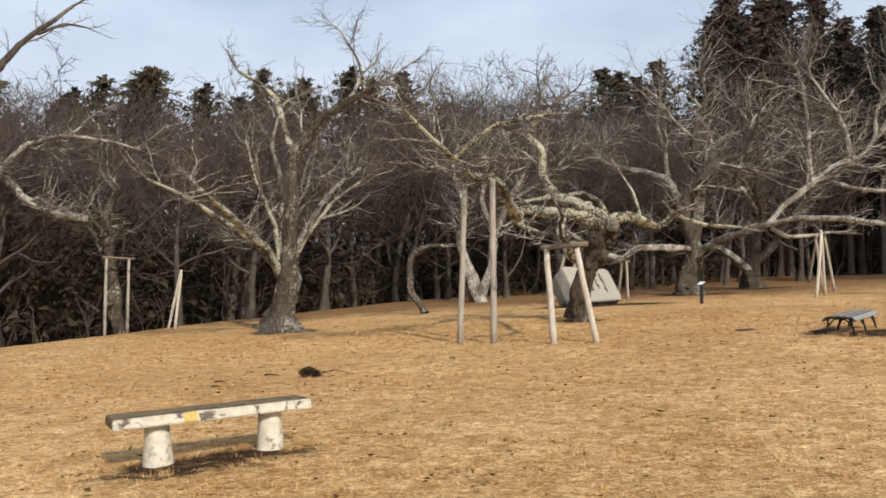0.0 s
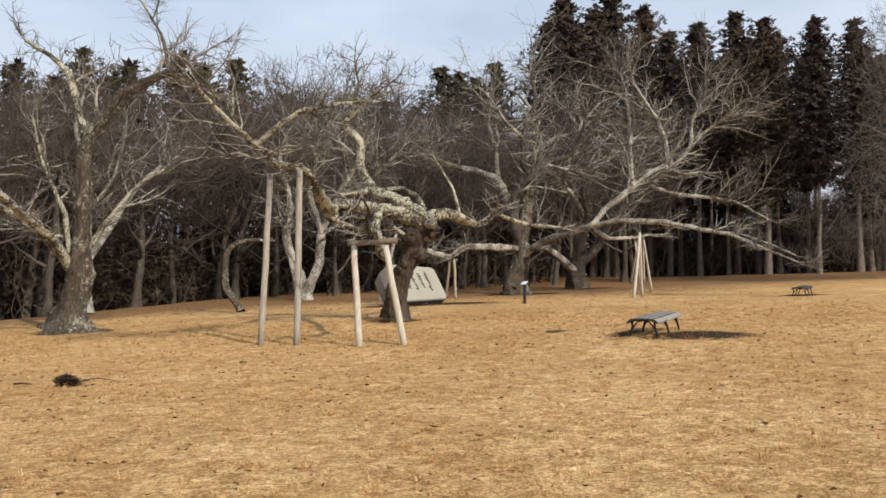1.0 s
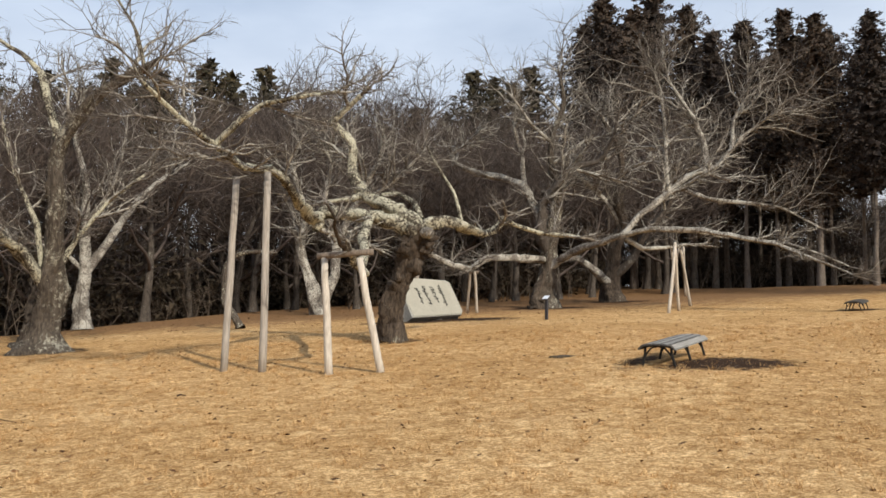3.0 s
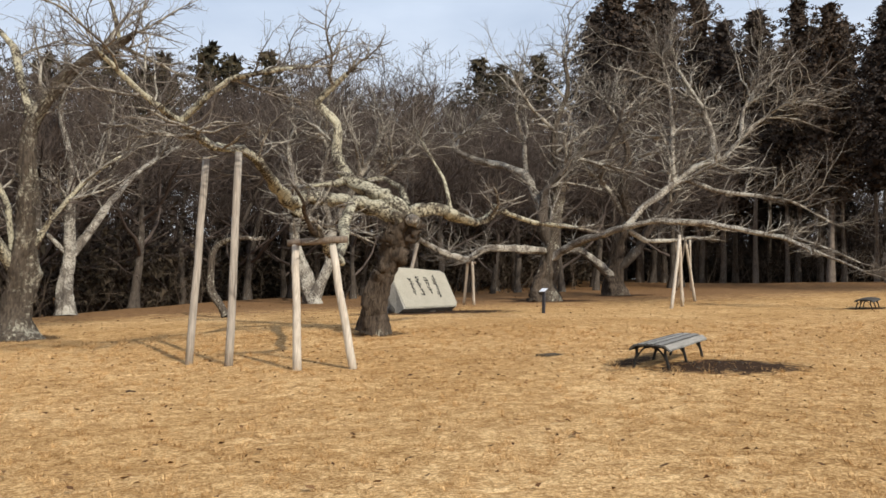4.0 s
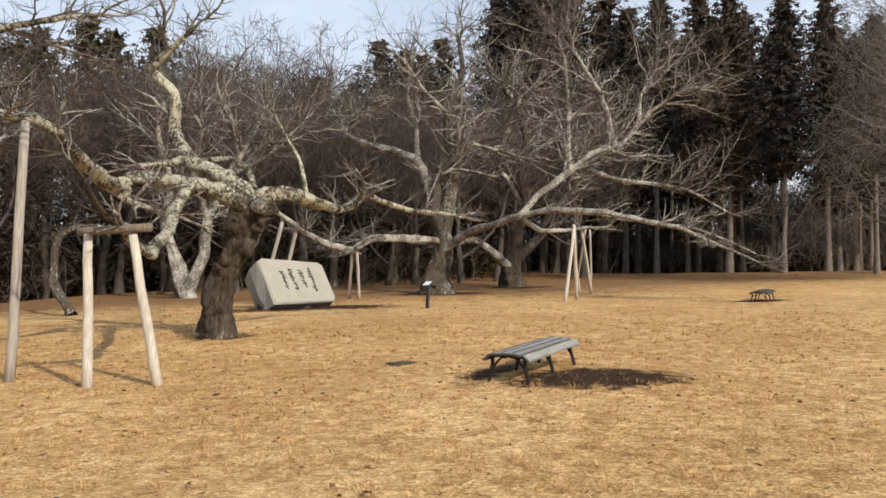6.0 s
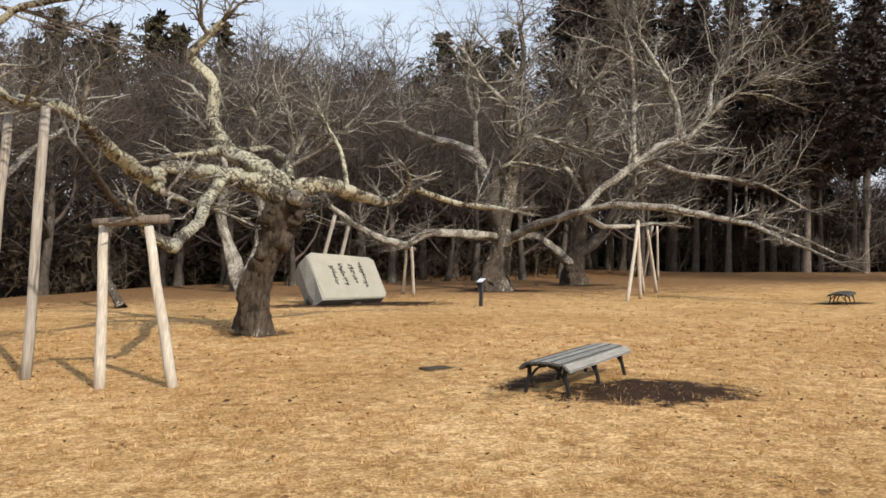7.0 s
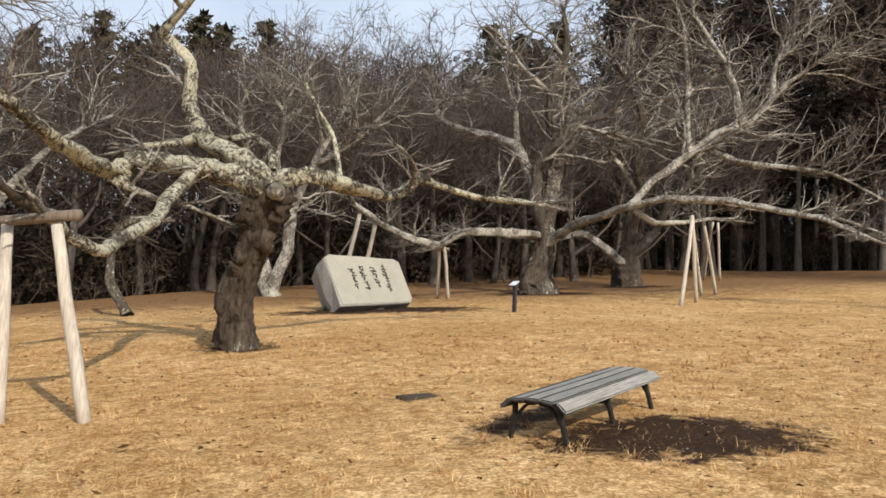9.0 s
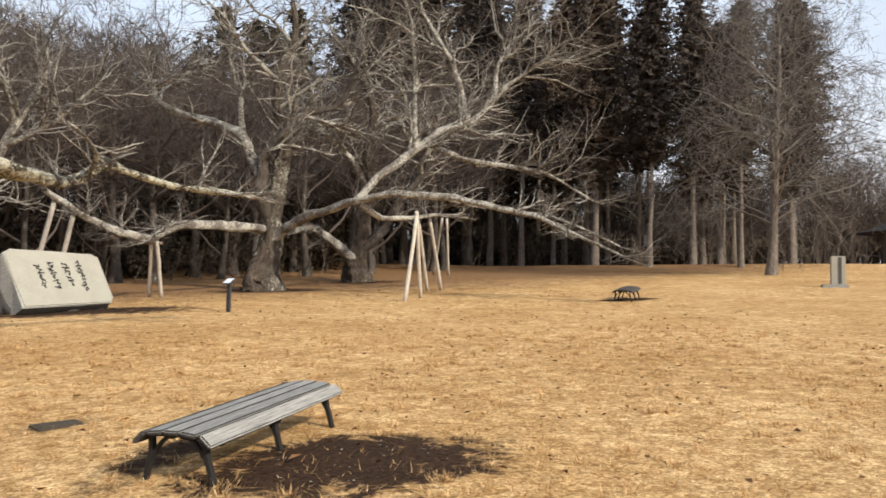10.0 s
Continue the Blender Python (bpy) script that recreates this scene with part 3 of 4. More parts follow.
def cherry_by_slope():
    c = Cherry((-4.5, 24.25), "old cherry tree with a burred trunk and rising limbs", 41)
    c.limb([(-4.52, 24.25, 1.2), (-4.46, 24.2, 1.89), (-4.41, 24.1, 2.61), (-4.31, 23.9, 3.47), (-4.25, 23.7, 4.61), (-4.27, 23.5, 5.8), (-3.83, 23.2, 6.53),
            (-3.12, 22.8, 7.22), (-2.13, 22.3, 7.6), (-1.7, 21.9, 7.75)], 0.33, 0.04, BARK_FOOT, "trunk", 14, 1.2, 2, 0.45, 0.6, 0.42, seed=3, label="dark burred trunk with lichen patches")
    c.limb([(-4.27, 23.45, 6.2), (-4.53, 23.5, 7.02), (-4.79, 23.6, 7.77), (-5.24, 23.7, 8.21), (-5.9, 23.8, 8.6)], 0.12, 0.04, twigs=4, size=0.8)
    c.limb([(-4.45, 24.1, 2.6), (-4.88, 23.5, 3.49), (-5.22, 23.0, 3.77), (-5.72, 22.0, 4.37), (-6.12, 21.0, 4.77)], 0.14, 0.05, twigs=12, size=1.3)
    c.limb([(-4.45, 24.05, 2.7), (-5.18, 23.6, 3.59), (-5.91, 23.0, 4.15), (-6.71, 22.0, 4.69), (-7.4, 21.3, 5.0)], 0.11, 0.035, twigs=11, size=1.2)
    c.limb([(-4.35, 24.0, 2.9), (-3.9, 24.1, 3.9), (-3.2, 24.2, 4.9), (-2.4, 24.1, 5.5)], 0.075, 0.025, twigs=13, size=1.4)
    c.limb([(-2.13, 22.3, 7.6), (-2.3, 22.1, 8.4), (-2.8, 22, 9.2)], 0.05, 0.02, twigs=4, size=1.0)
    c.limb([(-4.6, 24.0, 3.0), (-4.75, 23.9, 4.2), (-5.3, 23.8, 5.4), (-5.6, 23.7, 6.6)], 0.075, 0.025, twigs=11, size=1.4)
    c.close()


def white_barked_cherry():
    c = Cherry((-6.2, 33.2), "pale-barked cherry tree with a long slanting limb", 53)
    c.limb([(-6.17, 33.2, 1.7), (-6.27, 33.2, 2.73), (-6.22, 33.2, 4.02), (-6.3, 33.2, 5.5), (-6.36, 33.2, 6.8), (-6.8, 33.2, 8.4), (-6.6, 33.2, 9.6)],
           0.26, 0.05, BARK_PALE, "trunk", 26, 1.7, 2, 0.35, 0.25, 0.12)
    c.limb([(-6.25, 33.2, 3.6), (-5.45, 34.0, 5.28), (-4.93, 35.2, 6.66), (-4.32, 36.5, 7.66), (-3.75, 37.5, 8.37)], 0.15, 0.05, BARK_PALE, twigs=20, size=1.5)
    c.limb([(-6.25, 33.2, 3.7), (-7.0, 33, 4.4), (-8.2, 32.6, 4.6)], 0.1, 0.04, BARK_PALE, twigs=10, size=1.2)
    c.limb([(-6.3, 33.2, 5.3), (-5.4, 33, 6.6), (-5.0, 32.8, 8.2)], 0.09, 0.03, BARK_PALE, twigs=16, size=1.5)
    c.close()


def bent_stump():
    c = Cherry((-0.69, 30.0), "leafless hook-shaped cherry trunk with pale lichen", 59)
    c.limb([(-0.6, 29.95, 1.85), (-0.75, 30.0, 2.1), (-1.1, 30.2, 2.6), (-1.19, 30.3, 3.3), (-1.17, 30.3, 3.7), (-1.0, 30.3, 4.0), (-0.65, 30.2, 4.2), (-0.06, 30.0, 4.25)],
           0.13, 0.06, BARK_FOOT, "trunk", 7, 0.5, 1, 0.5, 0.4, 0.05)
    c.close()


def cherries_behind_stone():
    c = Cherry((1.7, 38.5), "cherry tree with forked white-lichened trunks", 61)
    z = ground(1.7, 38.5)
    c.limb([(1.7, 38.5, z - 0.1), (1.3, 38.5, z + 1.2), (0.8, 38.4, z + 2.6), (0.9, 38.3, z + 4.2), (0.4, 38.2, z + 6), (0.6, 38, z + 7)], 0.26, 0.05, BARK_PALE, "trunk", 28, 1.8, 2, 0.35, flare=0.18)
    c.limb([(1.7, 38.5, z + 0.2), (2.2, 38.4, z + 1.6), (2.3, 38.4, z + 3), (3.0, 38.2, z + 4.6), (3.9, 38, z + 6.4), (4.2, 38, z + 7.2)], 0.26, 0.05, BARK_PALE, twigs=28, size=1.8)
    c.limb([(2.3, 38.4, z + 3), (1.7, 38.2, z + 4.6), (2.0, 38, z + 6.4), (1.4, 38, z + 7.4)], 0.15, 0.04, BARK_PALE, twigs=24, size=1.8)
    c.limb([(3.0, 38.2, z + 4.6), (4.4, 37.8, z + 5.4), (5.6, 37.4, z + 6.6)], 0.12, 0.04, BARK_PALE, twigs=20, size=1.6)
    c.close()
    c = Cherry((-10.2, 27.2), "slender leaning cherry tree at the edge of the slope", 67)
    z = ground(-10.2, 27.2)
    c.limb([(-10.2, 27.2, z - 0.1), (-10.5, 27.2, z + 1.3), (-10.75, 27.2, z + 2.8), (-10.8, 27.1, z + 3.9), (-10.4, 27, z + 4.8)], 0.22, 0.08, BARK_FOOT, "trunk", 14, 1.4, 2, 0.4)
    c.limb([(-10.5, 27.2, z + 1.4), (-11.0, 27.4, z + 2.6), (-11.6, 27.6, z + 3.6), (-12, 27.4, z + 4.8)], 0.12, 0.05, BARK_FOOT, twigs=14, size=1.4)
    c.close()
    c = Cherry((-13.4, 23.6), "cherry tree with a low pale arching limb on the slope", 71)
    z = ground(-13.4, 23.6)
    c.limb([(-13.4, 23.6, z - 0.1), (-13.6, 23.7, z + 2.2), (-13.3, 23.8, z + 4.6), (-12.66, 24.0, 5.72)], 0.3, 0.16, BARK_LIMB, "trunk", 8, 1.4, 2, 0.4)
    c.limb([(-12.9, 23.9, 5.6), (-12.5, 24.0, 5.45), (-11.97, 24.0, 4.95), (-11.15, 24.0, 4.5), (-10.1, 24.0, 4.33)], 0.14, 0.08, BARK_PALE, twigs=12, size=1.2)
    c.limb([(-12.66, 24.0, 5.7), (-12.0, 24.0, 6.4), (-11.0, 24, 6.7), (-9.8, 23.9, 6.6), (-8.6, 23.8, 6.3)], 0.09, 0.03, BARK_PALE, twigs=16, size=1.2)
    c.close()
    c = Cherry((-9.6, 13.0), "near cherry tree reaching bare branches overhead", 73)
    z = ground(-9.6, 13.0)
    c.limb([(-9.6, 13, z - 0.1), (-9.5, 12.9, z + 1.8), (-9.0, 12.6, z + 3.0), (-8.0, 12.3, z + 3.8)], 0.26, 0.1, BARK_TRUNK, "trunk", 2, 0.6, 1, 0.7)
    c.limb([(-8.05, 12.3, z + 3.75), (-7.2, 12.1, 4.5), (-6.42, 12.0, 5.1), (-6.11, 12, 5.47), (-5.72, 12, 5.77), (-5.4, 12, 6.03)], 0.085, 0.02, BARK_FAR, twigs=9, size=0.6, depth=1)
    c.limb([(-5.9, 12, 5.6), (-5.5, 12, 5.75), (-5.2, 12.0, 5.7)], 0.028, 0.012, BARK_FAR, twigs=4, size=0.5, depth=1)
    c.close()


def bare_tree_meshes(seed, height, spread, girth, fork, trunk_mat, twig_mat, kids, limbs=15, lift=0.06, thin=0.009, arm=0.5, fine=3400):
    """Trunk and crown meshes of a leafless woodland tree, base at the origin."""
    rng = random.Random(seed)
    trunk, crown = Tubes(), Tubes()
    p, d, pts, radii, n = Vector((0, 0, -0.2)), Vector((0, 0, 1)), [], [], 9
    for i in range(n + 1):
        pts.append(p.copy())
        radii.append(girth * (1 - i / (n + 0.4)) ** 0.8 + (girth * 0.5 if i == 0 else 0.0))
        d = (d + rand_dir(rng) * 0.13 + Vector((0, 0, 0.1))).normalized()
        p = p + d * (height * 0.85 / n)
    trunk.add(pts, radii, 8, 0.25, seed)
    style = (0.27, lift, kids, 0.55, thin)
    for k in range(limbs):
        s = fork + (0.98 - fork) * (k + rng.random()) / limbs
        i = min(n - 1, int(s * n))
        q = pts[i].lerp(pts[i + 1], s * n - i)
        a = k * 2.4 + rng.uniform(-0.5, 0.5)
        rise = 0.35 + 0.7 * s
        way = Vector((math.cos(a), math.sin(a), rise))
        branch(rng, crown, q, way, spread * (1.15 - 0.55 * s) * rng.uniform(0.75, 1.2), girth * arm * (1.0 - 0.5 * s), 3, style)
    # the finest twigs fill the crown out to a rounded outline
    low, made = height * (fork * 0.6 + 0.22), 0
    mid, half = (height * 0.98 + low) / 2, (height * 0.98 - low) / 2
    while made < fine:
        u = rand_dir(rng)
        r = rng.random() ** 0.42
        c = Vector((u.x * spread * 0.95 * r, u.y * spread * 0.95 * r, mid + u.z * half * r))
        if noise.noise(c * 0.55 + Vector((seed, 0, 0))) < -0.12:
            continue
        made += 1
        w = (Vector((c.x, c.y, (c.z - low) * 0.8 + 0.6)).normalized() + rand_dir(rng) * 0.75).normalized()
        e = w.cross(rand_dir(rng)).normalized() * thin * 1.1
        tip = c + w * rng.uniform(0.35, 0.95)
        b = len(crown.v)
        crown.v.extend((c - e, c + e, tip))
        crown.f.append((b, b + 1, b + 2))
    return trunk.mesh("trunk", trunk_mat), crown.mesh("crown", twig_mat)


def place_tree(name, meshes, x, y, scale, turn, label, category, group):
    t = thing(name, pose(x, y, ground(x, y), 0, 0, turn) @ Matrix.Diagonal((scale, scale, scale, 1)), label, category, group)
    for n, me in zip(("trunk", "crown"), meshes):
        mesh_part(n, me, t)
    return t


def cedar_meshes(seed, height, girth, bare, width, leaf_mat, count=115):
    """A conifer: straight trunk, bare below, with drooping sprays above."""
    rng = random.Random(seed)
    trunk = Tubes()
    n = 8
    pts = [Vector((rng.uniform(-0.06, 0.06), rng.uniform(-0.06, 0.06), height * 0.97 * i / n - (0.3 if i == 0 else 0))) for i in range(n + 1)]
    trunk.add(pts, [girth * (1 - 0.93 * i / n) + (girth * 0.45 if i == 0 else 0) for i in range(n + 1)], 9, 0.12, seed)
    for k in range(26):
        z, a = height * rng.uniform(0.2, bare + 0.25), rng.uniform(0, 6.28)
        ln = rng.uniform(0.5, 1.6)
        o = Vector((math.cos(a), math.sin(a), rng.uniform(-0.25, 0.2)))
        trunk.add([Vector((0, 0, z)), Vector((0, 0, z)) + o * ln * 0.6, Vector((0, 0, z - 0.08)) + o * ln], [0.035, 0.025, 0.012], 3)
    verts, faces = [], []

    def leaf(c, size, flat=0.75):
        d = rand_dir(rng)
        d.z = d.z * flat
        e = rand_dir(rng).cross(d).normalized()
        b = len(verts)
        verts.extend((c - e * size * 0.36, c + e * size * 0.36, c + d * size))
        faces.append((b, b + 1, b + 2))

    for k in range(count):
        s = (k + rng.random()) / count
        z = height * (bare + (1.0 - bare) * s)
        a = k * 2.399 + rng.uniform(-0.4, 0.4)
        reach = width * (max(0.0, 1 - s ** 2.6) ** 0.6 * 0.92 + 0.08) * rng.uniform(0.55, 1.1) * (0.6 + 0.4 * min(1, s * 4))
        o = Vector((math.cos(a), math.sin(a), 0))
        droop = rng.uniform(-0.2, 0.3)
        for j in range(max(1, round(reach * 1.15))):
            f = 1.0 - 0.75 * j / max(1, round(reach * 1.15))
            c = Vector((0, 0, z)) + o * reach * f + Vector((rng.uniform(-.2, .2), rng.uniform(-.2, .2), reach * droop * f * f + rng.uniform(-.15, .15)))
            r = rng.uniform(0.3, 0.52) * (0.7 + 0.1 * width) * (1.0 - 0.3 * s)
            for q in range(23):
                v = rand_dir(rng)
                v.z *= 0.7
                leaf(c + v * r * rng.random() ** 0.35, rng.uniform(0.13, 0.27))
        # the dense heart of the crown
        for q in range(8):
            v = rand_dir(rng)
            leaf(Vector((0, 0, z)) + Vector((v.x, v.y, v.z)) * reach * 0.55 * rng.random() ** 0.5, rng.uniform(0.45, 0.8))
    return trunk.mesh("trunk", BARK_CEDAR), mesh_from("crown", verts, faces, leaf_mat, False)


def wood_edge(x):
    """Where the wood begins, y for an x."""
    if x < -2.4:
        return max(20.0, 43.0 + (x + 2.4) * 2.1)
    return 43.5 + max(0.0, x - 3.5) * 0.55


def top_scale(x, y, height, degrees):
    """The scale that lets a tree at (x, y) rise to an angle above the lawn's foot."""
    return (math.tan(radians(degrees)) * math.hypot(x, y) + 1.5 - ground(x, y)) / height


def between(v, table):
    for (a, p), (b, q) in zip(table, table[1:]):
        if v <= b:
            return p + (q - p) * max(0.0, (v - a) / (b - a))
    return table[-1][1]


CONIFER_LINE = ((-40, 14.4), (-24, 15.2), (-15, 16.4), (-8, 16.7), (-5, 18.3), (-2.5, 15.6), (6, 14.2), (8.5, 13.6), (11, 16.8), (17, 18.2))
CEDAR_LINE = ((16, 21.5), (23, 21.3), (24.5, 19.1), (30, 18.8), (35, 17.9), (38, 17.8), (60, 18.4))
BARE_LINE = ((-40, 14.6), (-12, 15.2), (-4, 15.9), (3, 16.0), (8, 14.6), (20, 15.5), (50, 11))


def plant_woods():
    rng = random.Random(5)
    kinds = [bare_tree_meshes(100 + i, 10.0, s, g, f, BARK_FAR, TWIG_FAR, (2, 3, 4), n) for i, (s, g, f, n) in enumerate((
        (3.9, 0.2, 0.2, 10), (3.6, 0.22, 0.26, 10), (4.3, 0.18, 0.14, 10), (3.3, 0.18, 0.3, 10), (4.4, 0.15, 0.1, 10)))]
    back = [bare_tree_meshes(150 + i, 10.0, s, 0.17, f, BARK_FAR, TWIG_FAR, (2, 3, 3), 9, 0.06, 0.016) for i, (s, f) in enumerate((
        (4.2, 0.18), (3.8, 0.24), (4.2, 0.14)))]
    label = "leafless grey-brown broadleaved tree at the woodland edge"
    for row in range(3):
        for k in range(26):
            x = -34 + k * 2.35 + rng.uniform(-1.1, 1.1) + row * 0.7
            y = wood_edge(x) + 1.5 + row * 5.2 + rng.uniform(-1.6, 1.6)
            if x < -12 and y < 22 + (-12 - x) * 0.9:
                y = 24 + (-12 - x) * 0.9 + row * 5 + rng.uniform(-1, 1)
            az = math.degrees(math.atan2(x, y))
            s = min(top_scale(x, y, 10.2, between(az, BARE_LINE)), 1.35) * rng.uniform(0.8, 1.02)
            place_tree("bare_tree", kinds[rng.randrange(5)] if row < 2 else back[rng.randrange(3)], x, y, s, rng.uniform(0, 360), label, "tree", "leafless woodland trees")
    # the conifers behind the bare wood
    pines = [cedar_meshes(200 + i, 18, 0.26, b, w, PINE_LEAF, 80) for i, (b, w) in enumerate(((0.4, 3.8), (0.44, 3.2), (0.36, 4.2)))]
    for k in range(60):
        x = -54 + (k % 42) * 1.85 + rng.uniform(-1.0, 1.0)
        y = (64 if k < 42 else 59) + rng.uniform(-2, 9) + min(0, x + 14) * 0.45
        az = math.degrees(math.atan2(x, y))
        if az > 15:
            continue
        s = top_scale(x, y, 17.6, between(az, CONIFER_LINE)) * rng.uniform(0.84, 1.02) * (1.0 if k < 42 else 0.82)
        place_tree("conifer", pines[k % 3], x, y, s, rng.uniform(0, 360), "dark evergreen conifer rising behind bare woodland", "tree", "conifers behind the wood")
    # more of them further back, seen between the cedar trunks
    for k in range(15):
        az, dist = radians(16.5 + k * 1.12), 82 + (k * 7) % 11
        x, y = dist * math.sin(az), dist * math.cos(az)
        s = top_scale(x, y, 17.6, 13.2) * rng.uniform(0.8, 1.05)
        place_tree("conifer", pines[k % 3], x, y, s, rng.uniform(0, 360), "dark evergreen conifer seen between cedar trunks", "tree", "conifers behind the wood")
    # the stand of cedars
    cedars = [cedar_meshes(300 + i, 20, g, b, w, CEDAR_LEAF, 165) for i, (g, b, w) in enumerate(((0.22, 0.32, 2.9), (0.19, 0.4, 2.6), (0.24, 0.28, 3.2), (0.18, 0.36, 2.9)))]
    spots = [(29.8, 57.2), (32.0, 52.0), (33.7, 49.0), (36.7, 49.3), (36.8, 45.4), (40.7, 46.0), (40.0, 42.5)]
    for k in range(46):
        s = rng.random()
        spots.append((17.5 + 30 * s + rng.uniform(-1, 1), 62 - 13.0 * s + rng.uniform(0.5, 15)))
    for k in range(24):
        s = rng.random()
        spots.append((35 + 11 * s + rng.uniform(-1, 1), 51 - 6.0 * s + rng.uniform(0, 12)))
    kept = []
    for x, y in spots:
        az, end = math.degrees(math.atan2(x, y)), math.degrees(math.atan2(x - 6.6, y - 9.4))
        if az < 17.3 or end > 45.0:
            continue
        if all((x - a) ** 2 + (y - b) ** 2 > 5.5 for a, b in kept):
            kept.append((x, y))
            s = top_scale(x, y, 19.8, between(az, CEDAR_LINE)) * rng.uniform(0.84, 1.04)
            place_tree("cedar", cedars[len(kept) % 4], x, y, s, rng.uniform(0, 360),
                       "tall straight cedar with bare trunk and dark crown", "tree", "stand of cedars")
    # beyond the cedars, thin bare trees against the sky
    for k in range(22):
        x, y = 30 + k * 2.4 + rng.uniform(-1, 1), 78 - k * 1.7 + rng.uniform(-3, 6)
        place_tree("bare_tree", back[rng.randrange(3)], x, y, rng.uniform(0.75, 1.05), rng.uniform(0, 360), label, "tree", "leafless woodland trees")
    # wide flat crowns that stand up against the sky
    umbrella = bare_tree_meshes(91, 10.0, 3.6, 0.17, 0.62, BARK_FAR, TWIG, (3, 4, 5), 13, -0.03, 0.011, fine=500)
    for az, dist, up in ((-0.6, 66, 15.4), (2.2, 63, 16.0), (4.6, 68, 15.8), (6.8, 64, 16.2)):
        x, y = dist * math.sin(radians(az)), dist * math.cos(radians(az))
        place_tree("bare_tree", umbrella, x, y, top_scale(x, y, 9.6, up), az * 90, "tall leafless tree with a flat spreading crown", "tree", "leafless woodland trees")
    lone = bare_tree_meshes(77, 16.0, 4.4, 0.21, 0.15, BARK_CEDAR, TWIG, (4, 5, 6), 62, -0.06, 0.009, 0.27, 1200)
    place_tree("bare_tree", lone, 32.5, 38.4, 1.0, 40, "large leafless tree with fanned drooping twigs on the lawn", "tree", "leafless lawn trees")


def far_woods():
    """The wood further back, too far to tell tree from tree: thin stems and sprays."""
    rng = random.Random(29)
    verts, faces = [], []

    def sliver(a, b, w):
        k = len(verts)
        verts.extend((a + Vector((-w, 0, 0)), a + Vector((w, 0, 0)), b))
        faces.append((k, k + 1, k + 2))

    for k in range(1620):
        if k >= 1170:
            x = rng.uniform(34, 100)
            y = 80 - (x - 34) * 0.5 + rng.uniform(-5, 14)
            h = rng.uniform(3.5, 7.0)
        elif k < 380 or k >= 920:
            x = rng.uniform(-60, 26)
            y = max(wood_edge(x), 30 - (x + 12) * 0.8) + rng.uniform(15, 34)
            h = rng.uniform(5, 9)
        else:
            x = rng.uniform(20, 92)
            y = 88 - (x - 20) * 0.62 + rng.uniform(-6, 22)
            h = rng.uniform(6, 11.5)
        base = Vector((x, y, ground(x, y) - 0.2))
        for j in range(3):
            top = base + Vector((rng.gauss(0, 0.7), rng.gauss(0, 0.7), h * rng.uniform(0.7, 1.0)))
            sliver(base, top, 0.09)
            for q in range(22):
                s = rng.uniform(0.2, 0.95)
                a = base.lerp(top, s)
                d = rand_dir(rng)
                d.z = abs(d.z) + 0.3
                e = a + d * rng.uniform(0.7, 2.0)
                sliver(a, e, 0.03)
                sliver(a.lerp(e, 0.5), a.lerp(e, 0.5) + (d + rand_dir(rng)) * 0.7, 0.022)
    ob = new("far_woods", mesh_from("far_woods", verts, faces, TWIG_FAR, False))
    tagged(ob, "distant brown leafless wood beyond the park", "woods", "", "stuff")


def thicket():
    """Brushwood under the trees at the edge of the wood."""
    rng = random.Random(9)
    t = Tubes()
    style = (0.35, 0.05, (3, 3), 0.6, 0.008)
    for k in range(330):
        x = rng.uniform(-30, 54)
        y = wood_edge(x) + rng.uniform(0.5, 14) if x < 18 else 60 - (x - 18) * 0.62 + rng.uniform(4, 18)
        p = Vector((x, y, ground(x, y) - 0.05))
        for j in range(2):
            branch(rng, t, p, Vector((rng.uniform(-.5, .5), rng.uniform(-.5, .5), 1)), rng.uniform(0.8, 2.4) + (0.9 if x > 18 else 0), 0.022, 2, style)
    ob = new("brushwood", t.mesh("brushwood", BRUSH))
    tagged(ob, "brown leafless brushwood under the woodland trees", "brushwood", "", "stuff")


def undergrowth():
    """Dark evergreen shrubs deep in the wood."""
    rng = random.Random(19)
    verts, faces = [], []
    for k in range(900):
        x = rng.uniform(-44, 52)
        if x < 20:
            y = wood_edge(x) + rng.uniform(7, 32)
            if x < -12:
                y = 26 + (-12 - x) * 0.9 + rng.uniform(0, 18)
            h = rng.uniform(1.5, 5.5) + (1.5 if x < -6 else 0)
        else:
            y = 74 - (x - 20) * 0.62 + rng.uniform(3, 14)
            h = rng.uniform(0.8, 2.6)
        z0 = ground(x, y)
        w = h * rng.uniform(0.35, 0.6)
        for j in range(190):
            d = rand_dir(rng)
            c = Vector((x, y, z0 + h * 0.52)) + Vector((d.x * w, d.y * w, d.z * h * 0.52)) * rng.random() ** 0.4
            e, f = rand_dir(rng), rand_dir(rng)
            s = rng.uniform(0.1, 0.28)
            b = len(verts)
            verts.extend((c - e * s, c + f * s * 0.8, c + e * s))
            faces.append((b, b + 1, b + 2))
    ob = new("undergrowth", mesh_from("undergrowth", verts, faces, UNDER_LEAF, False))
    tagged(ob, "dark evergreen shrubs in the shade of the wood", "undergrowth", "", "stuff")


old_cherry_by_stone()
tall_cherry_with_long_limb()
forked_cherry_behind()
cherry_by_slope()
white_barked_cherry()
bent_stump()
cherries_behind_stone()
plant_woods()
thicket()
undergrowth()
far_woods()


